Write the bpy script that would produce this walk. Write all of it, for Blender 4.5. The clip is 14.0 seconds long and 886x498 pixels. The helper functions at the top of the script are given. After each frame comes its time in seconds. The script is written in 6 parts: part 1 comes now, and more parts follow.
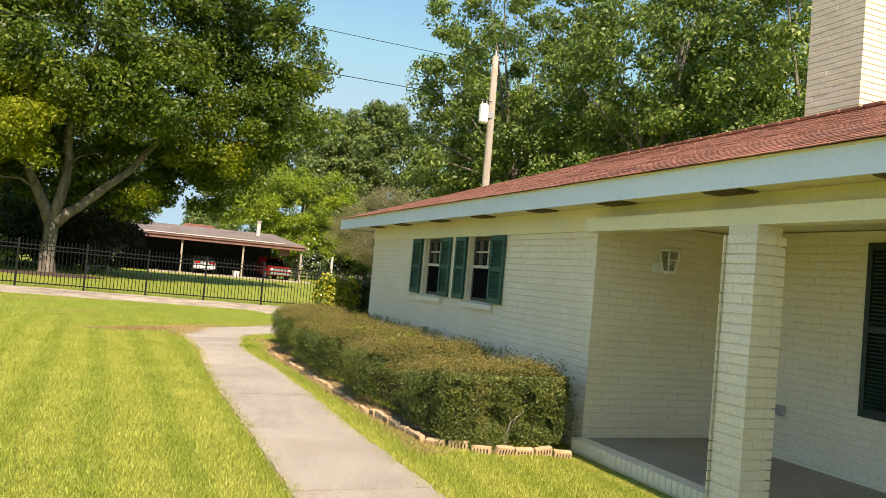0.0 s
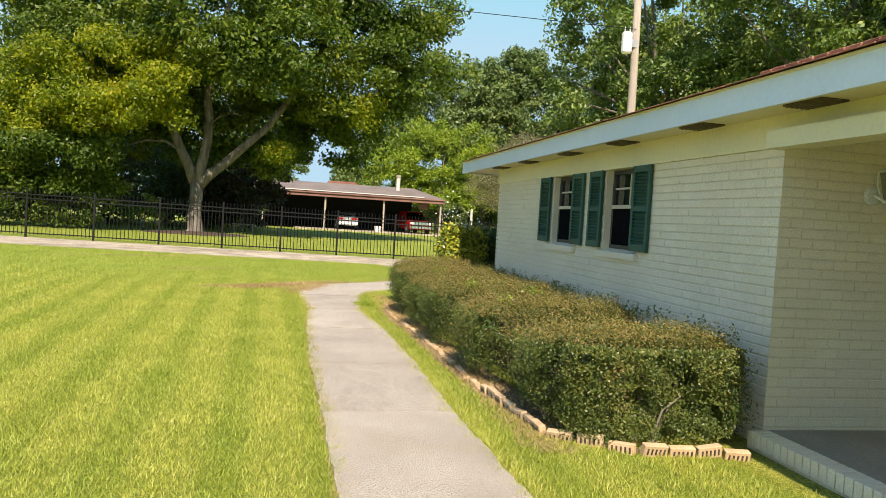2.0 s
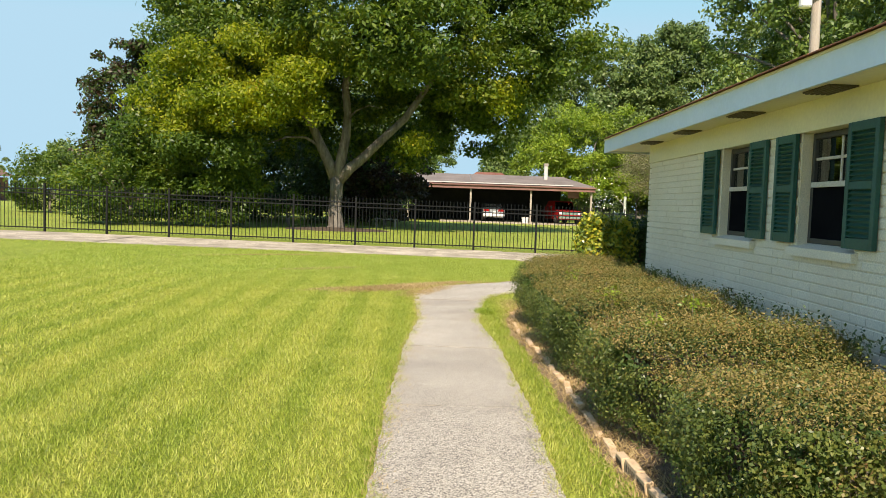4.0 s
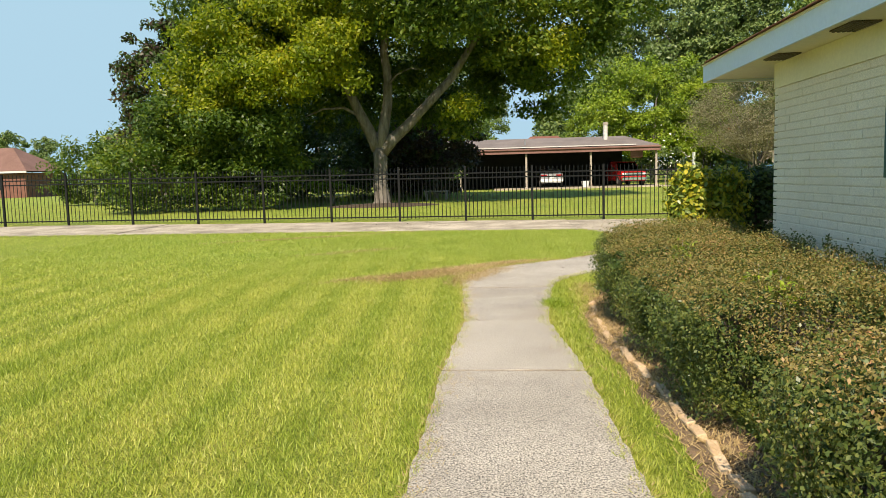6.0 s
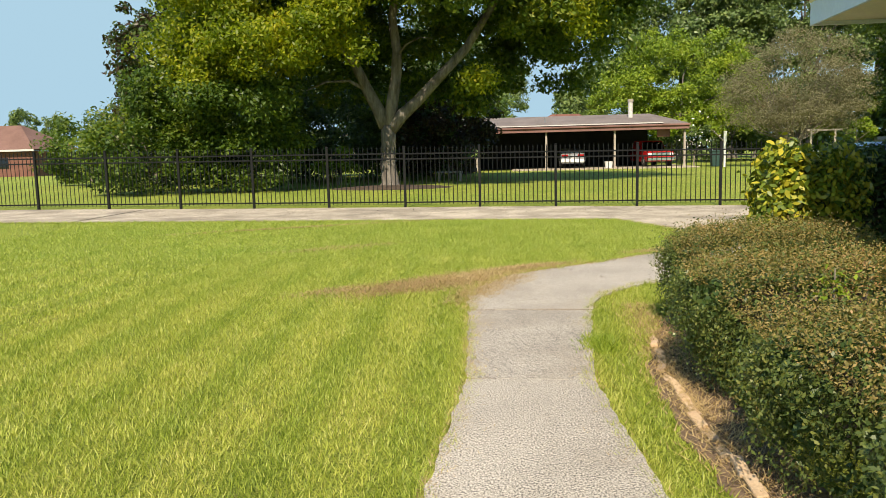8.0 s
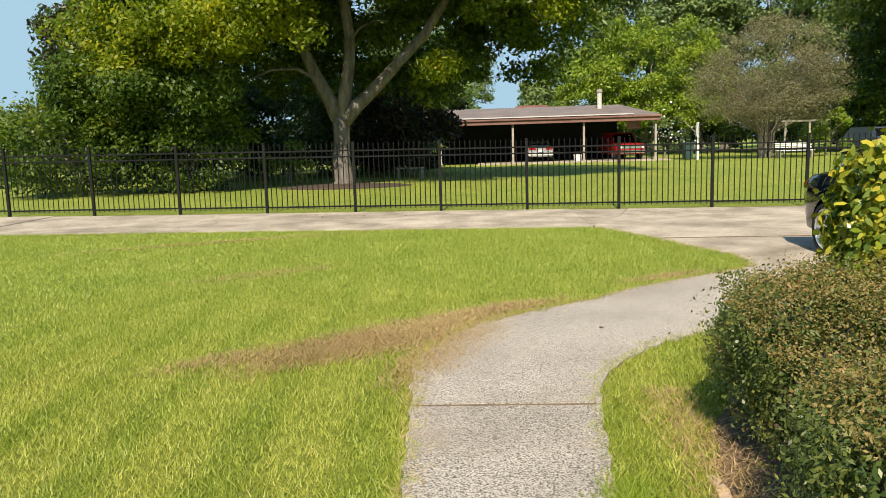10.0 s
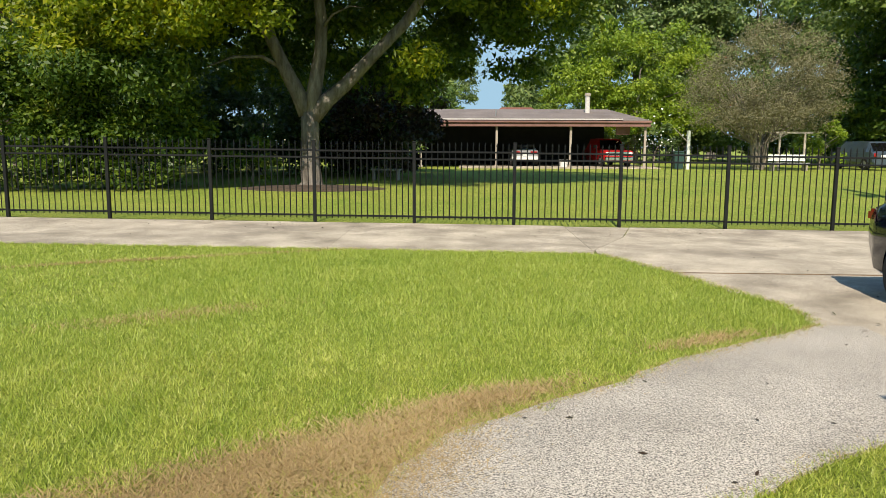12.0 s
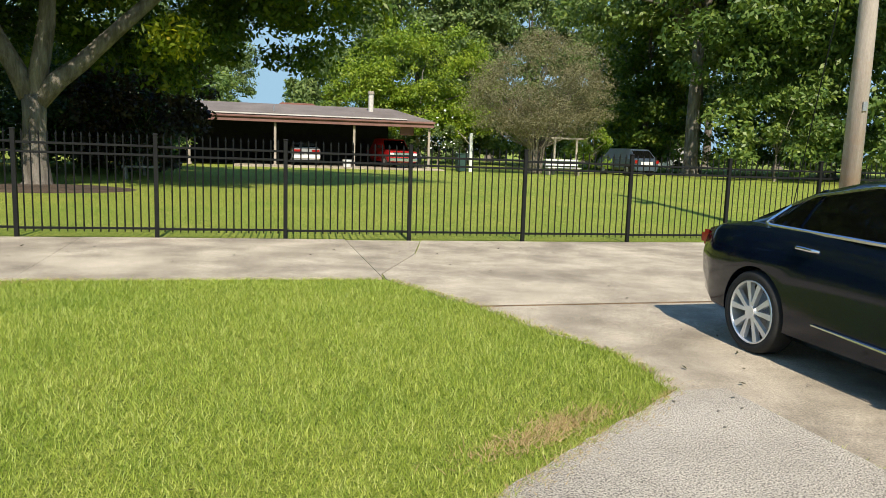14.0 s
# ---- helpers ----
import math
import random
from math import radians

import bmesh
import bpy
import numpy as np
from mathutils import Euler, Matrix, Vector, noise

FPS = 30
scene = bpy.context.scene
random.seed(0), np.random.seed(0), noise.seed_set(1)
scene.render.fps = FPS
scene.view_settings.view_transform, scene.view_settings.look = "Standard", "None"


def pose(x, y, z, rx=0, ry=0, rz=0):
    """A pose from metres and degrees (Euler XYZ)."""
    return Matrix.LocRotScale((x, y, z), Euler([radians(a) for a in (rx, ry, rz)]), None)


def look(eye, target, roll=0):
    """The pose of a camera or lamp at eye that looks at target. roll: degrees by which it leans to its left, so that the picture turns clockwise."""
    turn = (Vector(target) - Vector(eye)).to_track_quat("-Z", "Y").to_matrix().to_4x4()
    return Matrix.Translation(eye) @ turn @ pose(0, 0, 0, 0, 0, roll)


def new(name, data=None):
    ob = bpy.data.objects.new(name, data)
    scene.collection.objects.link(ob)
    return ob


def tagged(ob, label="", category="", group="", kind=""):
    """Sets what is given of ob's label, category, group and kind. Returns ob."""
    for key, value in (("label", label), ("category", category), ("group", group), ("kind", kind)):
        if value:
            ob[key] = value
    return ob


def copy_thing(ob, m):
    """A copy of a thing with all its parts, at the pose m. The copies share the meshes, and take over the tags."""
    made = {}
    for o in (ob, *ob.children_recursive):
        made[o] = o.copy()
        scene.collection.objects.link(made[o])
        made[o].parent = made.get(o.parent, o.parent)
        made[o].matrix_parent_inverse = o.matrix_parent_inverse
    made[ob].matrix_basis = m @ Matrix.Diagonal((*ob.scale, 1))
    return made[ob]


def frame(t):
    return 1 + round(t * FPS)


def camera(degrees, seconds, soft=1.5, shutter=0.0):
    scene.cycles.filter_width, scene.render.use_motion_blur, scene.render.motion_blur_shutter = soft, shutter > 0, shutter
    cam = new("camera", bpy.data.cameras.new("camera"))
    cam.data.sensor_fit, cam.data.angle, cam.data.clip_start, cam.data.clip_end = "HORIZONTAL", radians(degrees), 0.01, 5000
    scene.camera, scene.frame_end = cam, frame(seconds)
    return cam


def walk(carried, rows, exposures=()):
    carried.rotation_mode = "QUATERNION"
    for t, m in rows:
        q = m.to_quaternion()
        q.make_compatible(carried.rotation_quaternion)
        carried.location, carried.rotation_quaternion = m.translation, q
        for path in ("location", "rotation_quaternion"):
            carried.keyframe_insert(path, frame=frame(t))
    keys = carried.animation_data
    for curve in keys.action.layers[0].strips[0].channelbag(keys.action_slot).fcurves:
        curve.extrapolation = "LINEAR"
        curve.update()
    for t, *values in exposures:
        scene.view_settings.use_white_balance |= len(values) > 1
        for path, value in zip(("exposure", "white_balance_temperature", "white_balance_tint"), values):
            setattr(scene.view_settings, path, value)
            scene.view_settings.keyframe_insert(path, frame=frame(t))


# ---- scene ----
cam = camera(62.0, 14.0, 0.65)
PATH = [
    (0, (-0.785, 0.474, 1.632), (-0.013, 2.317, 1.713), 5.1),
    (0.5, (-0.539, 0.79, 1.634), (0.164, 2.662, 1.663), 4.0),
    (1, (-0.397, 1.211, 1.588), (0.214, 3.115, 1.573), 4.1),
    (1.5, (-0.171, 1.63, 1.56), (0.349, 3.561, 1.519), 4.0),
    (2, (0.084, 2.056, 1.568), (0.493, 4.012, 1.491), 3.5),
    (2.5, (0.294, 2.502, 1.583), (0.622, 4.473, 1.49), 3.5),
    (3, (0.526, 3.029, 1.575), (0.732, 5.015, 1.459), 3.5),
    (3.5, (0.656, 3.557, 1.559), (0.768, 5.55, 1.434), 3.1),
    (4, (0.764, 4.075, 1.589), (0.763, 6.071, 1.468), 1.9),
    (6.5, (0.829, 7.425, 1.452), (0.653, 9.404, 1.223), -1.4),
    (7, (0.805, 8.023, 1.459), (0.61, 9.997, 1.209), -1.1),
    (9.3, (0.799, 10.982, 1.524), (0.585, 12.955, 1.271), -1.7),
    (9.5, (0.808, 11.205, 1.565), (0.628, 13.179, 1.303), -1.9),
    (10, (0.797, 11.838, 1.572), (0.681, 13.815, 1.297), -1.7),
    (10.5, (0.848, 12.493, 1.578), (0.675, 14.467, 1.301), -2.0),
    (11, (0.786, 13.094, 1.604), (0.585, 15.066, 1.336), -1.3),
    (11.5, (0.804, 13.67, 1.618), (0.597, 15.64, 1.345), -0.9),
    (12, (0.803, 14.2, 1.629), (0.743, 16.18, 1.353), 0.2),
    (12.5, (0.837, 14.808, 1.619), (0.879, 16.789, 1.341), 0.6),
    (13, (0.85, 15.386, 1.617), (0.931, 17.362, 1.321), 0.8),
    (13.5, (0.916, 15.946, 1.643), (1.113, 17.915, 1.349), 1.2),
    (14, (1.167, 16.516, 1.628), (1.679, 18.431, 1.359), 1.8),
]
walk(cam, [(t, look(eye, target, roll)) for t, eye, target, roll in PATH], [(0, 0.80, 7850, 21), (3, 0.78, 7250, 17), (6.5, 0.62, 7350, 15), (9.5, 0.56, 7250, 15), (14, 0.47, 6750, 13)])

# ---- light ----
SUN_TO = Vector((-0.07, -1.0, 1.03)).normalized()
sun_el = math.asin(SUN_TO.z)
sun = new("sun", bpy.data.lights.new("sun", "SUN"))
sun.data.energy, sun.data.angle, sun.data.color = 4.5, radians(0.6), (1.0, 0.93, 0.82)
sun.matrix_world = look(SUN_TO * 80, (0, 0, 0))
world = bpy.data.worlds.new("sky")
scene.world = world
world.use_nodes = True
wn = world.node_tree.nodes
sky = wn.new("ShaderNodeTexSky")
sky.sky_type, sky.sun_disc = "NISHITA", False
sky.sun_elevation, sky.sun_rotation = sun_el, math.pi + 0.07
sky.dust_density, sky.air_density, sky.ozone_density = 0.6, 1.0, 1.6
# a clear humid morning: a cyan-blue sky whose haze stays below white at the horizon
tint = wn.new("ShaderNodeMix")
tint.data_type, tint.blend_type = "RGBA", "MULTIPLY"
tint.inputs[0].default_value, tint.inputs[7].default_value = 1.0, (0.74, 1.03, 1.27, 1)
haze = wn.new("ShaderNodeMix")
haze.data_type, haze.blend_type = "RGBA", "DARKEN"
haze.inputs[0].default_value, haze.inputs[7].default_value = 1.0, (1.9, 3.25, 4.3, 1)
world.node_tree.links.new(sky.outputs[0], tint.inputs[6])
world.node_tree.links.new(tint.outputs[2], haze.inputs[6])
world.node_tree.links.new(haze.outputs[2], wn["Background"].inputs[0])
wn["Background"].inputs[1].default_value = 0.135


# ---- materials ----
def ramp(nt, stops, fac):
    r = nt.nodes.new("ShaderNodeValToRGB")
    while len(r.color_ramp.elements) < len(stops):
        r.color_ramp.elements.new(0.5)
    for e, (p, c) in zip(r.color_ramp.elements, stops):
        e.position, e.color = p, (*c, 1)
    nt.links.new(fac, r.inputs[0])
    return r.outputs[0]


def noise_node(nt, scale, detail=4.0, stretch=None, rough=0.6):
    geo = nt.nodes.new("ShaderNodeNewGeometry")
    out = geo.outputs["Position"]
    if stretch:
        mp = nt.nodes.new("ShaderNodeMapping")
        mp.inputs["Scale"].default_value = stretch
        nt.links.new(out, mp.inputs[0])
        out = mp.outputs[0]
    n = nt.nodes.new("ShaderNodeTexNoise")
    n.inputs["Scale"].default_value, n.inputs["Detail"].default_value, n.inputs["Roughness"].default_value = scale, detail, rough
    nt.links.new(out, n.inputs["Vector"])
    return n.outputs["Fac"]


def mix(nt, fac, a, b, mode="MIX"):
    m = nt.nodes.new("ShaderNodeMix")
    m.data_type, m.blend_type = "RGBA", mode
    for sock, v in ((m.inputs[0], fac), (m.inputs[6], a), (m.inputs[7], b)):
        if isinstance(v, (int, float)):
            sock.default_value = v
        elif isinstance(v, tuple):
            sock.default_value = (*v, 1)
        else:
            nt.links.new(v, sock)
    return m.outputs[2]


def surface(name, a, b, scale=3.0, fine=40.0, rough=0.7, metal=0.0, bump=0.3, depth=0.004, stain=None, per=0.0, coat=0.0, stretch=None, speck=0.0, even=0.0):
    """Two tones at a broad scale, grain and relief at a fine one; stain: a third tone in blotches; per: how far single pieces differ."""
    m = bpy.data.materials.new(name)
    m.use_nodes = True
    nt = m.node_tree
    bs = nt.nodes["Principled BSDF"]
    col = ramp(nt, [(0.32, a), (0.68, b)], noise_node(nt, scale, 5, stretch))
    grain = noise_node(nt, fine, 3, stretch)
    g = ramp(nt, [(0.3, (0.80 + 0.18 * even,) * 3), (0.7, (1.12 - 0.1 * even,) * 3)], grain)
    col = mix(nt, 1.0, col, g, "MULTIPLY")
    if speck:
        sp = ramp(nt, [(0.38, (1 - speck,) * 3), (0.50, (1.0,) * 3), (0.64, (1 + speck * 0.6,) * 3)], noise_node(nt, 98, 3, None, 0.65))
        col = mix(nt, 1.0, col, sp, "MULTIPLY")
    if stain:
        f = ramp(nt, [(0.52, (0, 0, 0)), (0.72, (1, 1, 1))], noise_node(nt, scale * 0.37, 6, None, 0.7))
        col = mix(nt, f, col, stain)
    if per:
        oi = nt.nodes.new("ShaderNodeObjectInfo")
        v = ramp(nt, [(0.0, (1 - per,) * 3), (1.0, (1 + per,) * 3)], oi.outputs["Random"])
        col = mix(nt, 1.0, col, v, "MULTIPLY")
    nt.links.new(col, bs.inputs["Base Color"])
    bs.inputs["Roughness"].default_value, bs.inputs["Metallic"].default_value = rough, metal
    bs.inputs["Coat Weight"].default_value = coat
    bs.inputs["Coat Roughness"].default_value = 0.04
    if bump:
        bp = nt.nodes.new("ShaderNodeBump")
        bp.inputs["Strength"].default_value, bp.inputs["Distance"].default_value = bump, depth
        nt.links.new(grain, bp.inputs["Height"])
        nt.links.new(bp.outputs[0], bs.inputs["Normal"])
    return m


def mown(nt, col):
    """Lighter and darker mower tracks, which run along the walk on the near lawn."""
    geo = nt.nodes.new("ShaderNodeNewGeometry")
    mp = nt.nodes.new("ShaderNodeMapping")
    mp.inputs["Rotation"].default_value = (0, 0, radians(-2))
    nt.links.new(geo.outputs["Position"], mp.inputs[0])
    wv = nt.nodes.new("ShaderNodeTexWave")
    wv.bands_direction = "X"
    wv.inputs["Scale"].default_value, wv.inputs["Distortion"].default_value, wv.inputs["Detail"].default_value, wv.inputs["Detail Scale"].default_value = 0.462, 1.1, 3, 0.5
    nt.links.new(mp.outputs[0], wv.inputs[0])
    band = ramp(nt, [(0.1, (0.84, 0.90, 0.77)), (0.6, (1.05, 1.03, 1.06))], wv.outputs["Fac"])
    xyz = nt.nodes.new("ShaderNodeSeparateXYZ")
    nt.links.new(geo.outputs["Position"], xyz.inputs[0])
    near = nt.nodes.new("ShaderNodeMapRange")
    near.inputs["From Min"].default_value, near.inputs["From Max"].default_value = 21.0, 16.5
    nt.links.new(xyz.outputs["Y"], near.inputs["Value"])
    patch = ramp(nt, [(0.30, (0.88, 0.93, 0.84)), (0.5, (1.0, 1.0, 1.0)), (0.70, (1.10, 1.05, 1.12))], noise_node(nt, 1.0, 5, (1.5, 0.8, 1), 0.65))
    col = mix(nt, 1.0, col, patch, "MULTIPLY")
    lush = mix(nt, 1.0, col, (0.88, 0.96, 0.93), "MULTIPLY")
    return mix(nt, near.outputs[0], lush, mix(nt, 1.0, col, band, "MULTIPLY"))


def leafy(name, stops, rough=0.45, through_light=0.22, scale=0.5, tracks=False, region=1.2, single=0.6):
    """Leaves: tones by leaf and by region, with some light passing through."""
    m = bpy.data.materials.new(name)
    m.use_nodes = True
    nt = m.node_tree
    bs = nt.nodes["Principled BSDF"]
    geo = nt.nodes.new("ShaderNodeNewGeometry")
    mth = nt.nodes.new("ShaderNodeMath")
    mth.operation = "MULTIPLY_ADD"
    nt.links.new(geo.outputs["Random Per Island"], mth.inputs[0])
    mth.inputs[1].default_value = single
    nf = nt.nodes.new("ShaderNodeMath")
    nf.operation = "MULTIPLY_ADD"
    nt.links.new(noise_node(nt, scale, 3), nf.inputs[0])
    nf.inputs[1].default_value, nf.inputs[2].default_value = region, 0.5 - 0.5 * single - 0.5 * region
    nt.links.new(nf.outputs[0], mth.inputs[2])
    col = ramp(nt, stops, mth.outputs[0])
    if tracks:
        col = mown(nt, col)
    nt.links.new(col, bs.inputs["Base Color"])
    bs.inputs["Roughness"].default_value = rough
    bs.inputs["Specular IOR Level"].default_value = 0.35
    tr = nt.nodes.new("ShaderNodeBsdfTranslucent")
    bright = mix(nt, 1.0, col, (1.3, 1.35, 0.7), "MULTIPLY")
    nt.links.new(bright, tr.inputs[0])
    ms = nt.nodes.new("ShaderNodeMixShader")
    ms.inputs[0].default_value = through_light
    nt.links.new(bs.outputs[0], ms.inputs[1])
    nt.links.new(tr.outputs[0], ms.inputs[2])
    nt.links.new(ms.outputs[0], nt.nodes["Material Output"].inputs[0])
    return m


def glassy(name, tint, rough=0.02, clear=0.75):
    """A pane: mirror gloss by angle over a tinted see-through sheet."""
    m = bpy.data.materials.new(name)
    m.use_nodes = True
    nt = m.node_tree
    nt.nodes.remove(nt.nodes["Principled BSDF"])
    tr, gl, lw, pw, ms = (nt.nodes.new("ShaderNode" + k) for k in ("BsdfTransparent", "BsdfGlossy", "LayerWeight", "Math", "MixShader"))
    tr.inputs[0].default_value = (*[c * clear for c in tint], 1)
    gl.inputs["Roughness"].default_value = rough
    lw.inputs[0].default_value = 0.5
    pw.operation = "MULTIPLY_ADD"
    pw.inputs[1].default_value, pw.inputs[2].default_value = 0.45, 0.03
    nt.links.new(lw.outputs["Facing"], pw.inputs[0])
    nt.links.new(pw.outputs[0], ms.inputs[0])
    nt.links.new(tr.outputs[0], ms.inputs[1])
    nt.links.new(gl.outputs[0], ms.inputs[2])
    nt.links.new(ms.outputs[0], nt.nodes["Material Output"].inputs[0])
    return m


M_BRICK = surface("painted_brick", (0.78, 0.685, 0.51), (0.86, 0.77, 0.60), 1.3, 90, 0.55, bump=0.35, depth=0.003, stain=(0.72, 0.615, 0.44), per=0.03)
M_JOINT = surface("painted_joint", (0.74, 0.645, 0.48), (0.82, 0.73, 0.56), 2.0, 60, 0.8)
# pale trim paint, its colour yellowed to carry light bounced off the lawn
M_TRIM = surface("frieze_paint", (0.76, 0.70, 0.45), (0.82, 0.765, 0.52), 0.8, 30, 0.5, bump=0.05, even=0.8)
M_FASCIA = surface("fascia_paint", (0.64, 0.74, 0.80), (0.72, 0.80, 0.85), 0.9, 25, 0.4, bump=0.04, even=0.9, stain=(0.60, 0.70, 0.75))
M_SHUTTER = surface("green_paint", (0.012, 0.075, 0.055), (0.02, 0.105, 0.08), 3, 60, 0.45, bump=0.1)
# a darker green than the facade shutters, for the porch shutter only
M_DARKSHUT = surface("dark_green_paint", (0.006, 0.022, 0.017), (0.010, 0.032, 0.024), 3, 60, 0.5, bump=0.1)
M_FRAME = surface("bronze_frame", (0.055, 0.05, 0.045), (0.08, 0.075, 0.065), 5, 60, 0.4, 0.3, bump=0.05)
M_RAIL = surface("cream_frame", (0.58, 0.52, 0.42), (0.66, 0.60, 0.50), 5, 60, 0.5, bump=0.1)
# near-black colour that carries the shade inside the rooms and the carport
M_INSIDE_SHADE = surface("dark_room", (0.02, 0.02, 0.02), (0.035, 0.033, 0.03), 3, 30, 0.9)
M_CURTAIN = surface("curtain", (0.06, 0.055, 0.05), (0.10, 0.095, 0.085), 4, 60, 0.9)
M_GLASS = glassy("window_glass", (0.55, 0.6, 0.6))
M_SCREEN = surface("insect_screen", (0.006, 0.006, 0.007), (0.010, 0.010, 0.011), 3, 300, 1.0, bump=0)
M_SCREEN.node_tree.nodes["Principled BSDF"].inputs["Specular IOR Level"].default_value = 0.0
M_VENT = surface("vent_metal", (0.10, 0.08, 0.04), (0.15, 0.12, 0.07), 9, 90, 0.7, 0.2)
M_WHITE = surface("white_enamel", (0.74, 0.74, 0.70), (0.80, 0.80, 0.77), 6, 60, 0.35, bump=0.05)
M_SHINGLE = surface("red_shingle", (0.20, 0.078, 0.045), (0.36, 0.15, 0.095), 5, 70, 0.9, bump=0.8, depth=0.006, stain=(0.13, 0.05, 0.04), per=0.3)
M_PATH = surface("exposed_concrete", (0.36, 0.325, 0.26), (0.49, 0.445, 0.36), 1.1, 85, 0.9, bump=1.0, depth=0.010, stain=(0.33, 0.28, 0.205), per=0.05, speck=0.8)
M_DRIVE = surface("weathered_concrete", (0.26, 0.22, 0.155), (0.56, 0.485, 0.36), 1.2, 45, 0.9, bump=0.7, depth=0.006, stain=(0.18, 0.15, 0.11), per=0.08, speck=0.45)
M_PORCH = surface("porch_concrete", (0.26, 0.23, 0.185), (0.34, 0.30, 0.245), 1.5, 40, 0.6, bump=0.2)
# soil tone, which also colours the dark shade cores inside hedge and shrubs
M_SOIL_SHADE = surface("bare_soil", (0.045, 0.03, 0.02), (0.10, 0.07, 0.045), 4, 60, 0.95, bump=1, depth=0.02)
M_BED = surface("dry_bed_soil", (0.12, 0.08, 0.045), (0.26, 0.175, 0.10), 6, 60, 0.95, bump=1, depth=0.02)
M_IRON = surface("black_iron", (0.006, 0.007, 0.007), (0.012, 0.013, 0.012), 4, 80, 0.6, 0.0, bump=0.1)
M_IRON.node_tree.nodes["Principled BSDF"].inputs["Specular IOR Level"].default_value = 0.2
M_BARK = surface("bark", (0.085, 0.072, 0.055), (0.27, 0.24, 0.20), 2.2, 14, 0.95, bump=1.0, depth=0.05, stretch=(3, 3, 0.6))
M_TWIG = surface("twig", (0.17, 0.14, 0.11), (0.30, 0.26, 0.21), 4, 50, 0.95, bump=0.3)
M_POLE = surface("grey_pole_wood", (0.30, 0.25, 0.20), (0.50, 0.44, 0.37), 1.5, 40, 0.9, bump=0.7, depth=0.01, stretch=(4, 4, 0.25), stain=(0.36, 0.22, 0.12))
M_STEEL = surface("grey_steel", (0.35, 0.36, 0.37), (0.45, 0.46, 0.47), 5, 60, 0.45, 0.6)
M_EDGE = surface("tan_core_brick", (0.50, 0.34, 0.19), (0.64, 0.47, 0.29), 7, 80, 0.85, bump=0.6, per=0.14)
M_PINK = surface("weathered_red_board", (0.17, 0.085, 0.07), (0.25, 0.13, 0.11), 1.2, 20, 0.8, bump=0.2)
M_FARROOF = surface("grey_brown_roof", (0.15, 0.125, 0.105), (0.22, 0.185, 0.16), 0.6, 9, 0.9, bump=0.3, depth=0.02)
M_FARBRICK = surface("red_brown_brick", (0.15, 0.06, 0.045), (0.22, 0.10, 0.07), 1.5, 12, 0.9)
M_FARWALL = surface("cream_siding", (0.55, 0.53, 0.48), (0.64, 0.62, 0.57), 1, 12, 0.7)
M_WEATHER = surface("weathered_post", (0.30, 0.26, 0.21), (0.42, 0.37, 0.31), 3, 30, 0.9)
M_CARPAINT = surface("black_blue_paint", (0.0022, 0.005, 0.013), (0.003, 0.007, 0.018), 2, 300, 0.10, 0.0, bump=0, coat=0.35)
M_CARPAINT.node_tree.nodes["Principled BSDF"].inputs["Specular IOR Level"].default_value = 0.3
M_TINT = surface("tinted_glass", (0.004, 0.004, 0.004), (0.006, 0.006, 0.006), 2, 20, 0.05, bump=0, coat=0.6)
M_CHROME = surface("chrome", (0.72, 0.73, 0.74), (0.8, 0.81, 0.82), 2, 90, 0.16, 1.0, bump=0)
M_RIM = surface("machined_alloy", (0.70, 0.71, 0.72), (0.78, 0.79, 0.80), 2, 90, 0.34, 0.55, bump=0, even=0.9)
M_TYRE = surface("rubber", (0.012, 0.012, 0.012), (0.025, 0.024, 0.022), 8, 90, 0.8)
M_LAMP = surface("red_lens", (0.28, 0.006, 0.006), (0.36, 0.012, 0.010), 9, 60, 0.15, bump=0, coat=0.6)
M_REDPAINT = surface("red_paint", (0.42, 0.010, 0.012), (0.50, 0.016, 0.016), 1, 40, 0.4, bump=0, coat=0.15)
M_SILVER = surface("silver_paint", (0.40, 0.41, 0.42), (0.50, 0.51, 0.52), 1, 40, 0.3, 0.4, bump=0, coat=0.5)
M_BLUEPAINT = surface("blue_grey_paint", (0.06, 0.09, 0.12), (0.09, 0.12, 0.16), 1, 40, 0.3, 0.3, bump=0, coat=0.5)
M_BIN = surface("green_plastic", (0.015, 0.05, 0.045), (0.025, 0.07, 0.06), 2, 40, 0.6)
M_STRAW = leafy("dry_clippings", [(0.0, (0.27, 0.185, 0.08)), (0.5, (0.43, 0.31, 0.145)), (1.0, (0.56, 0.44, 0.23))], 0.8, 0.2)
M_LEAF_PECAN = leafy("pecan_leaf", [(0.0, (0.028, 0.062, 0.010)), (0.45, (0.065, 0.12, 0.014)), (0.8, (0.15, 0.205, 0.020)), (1.0, (0.26, 0.27, 0.024))], scale=0.25, through_light=0.34)
M_LEAF_YELLOW = leafy("yellowing_leaf", [(0.0, (0.06, 0.11, 0.010)), (0.5, (0.20, 0.26, 0.018)), (0.92, (0.47, 0.45, 0.03)), (1.0, (0.44, 0.28, 0.04))], scale=0.5, through_light=0.55)
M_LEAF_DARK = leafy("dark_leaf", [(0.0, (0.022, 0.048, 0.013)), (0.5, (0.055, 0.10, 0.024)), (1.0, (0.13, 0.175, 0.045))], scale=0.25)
M_LEAF_OAK = leafy("oak_leaf", [(0.0, (0.042, 0.085, 0.018)), (0.5, (0.11, 0.18, 0.036)), (1.0, (0.26, 0.32, 0.065))], scale=0.2)
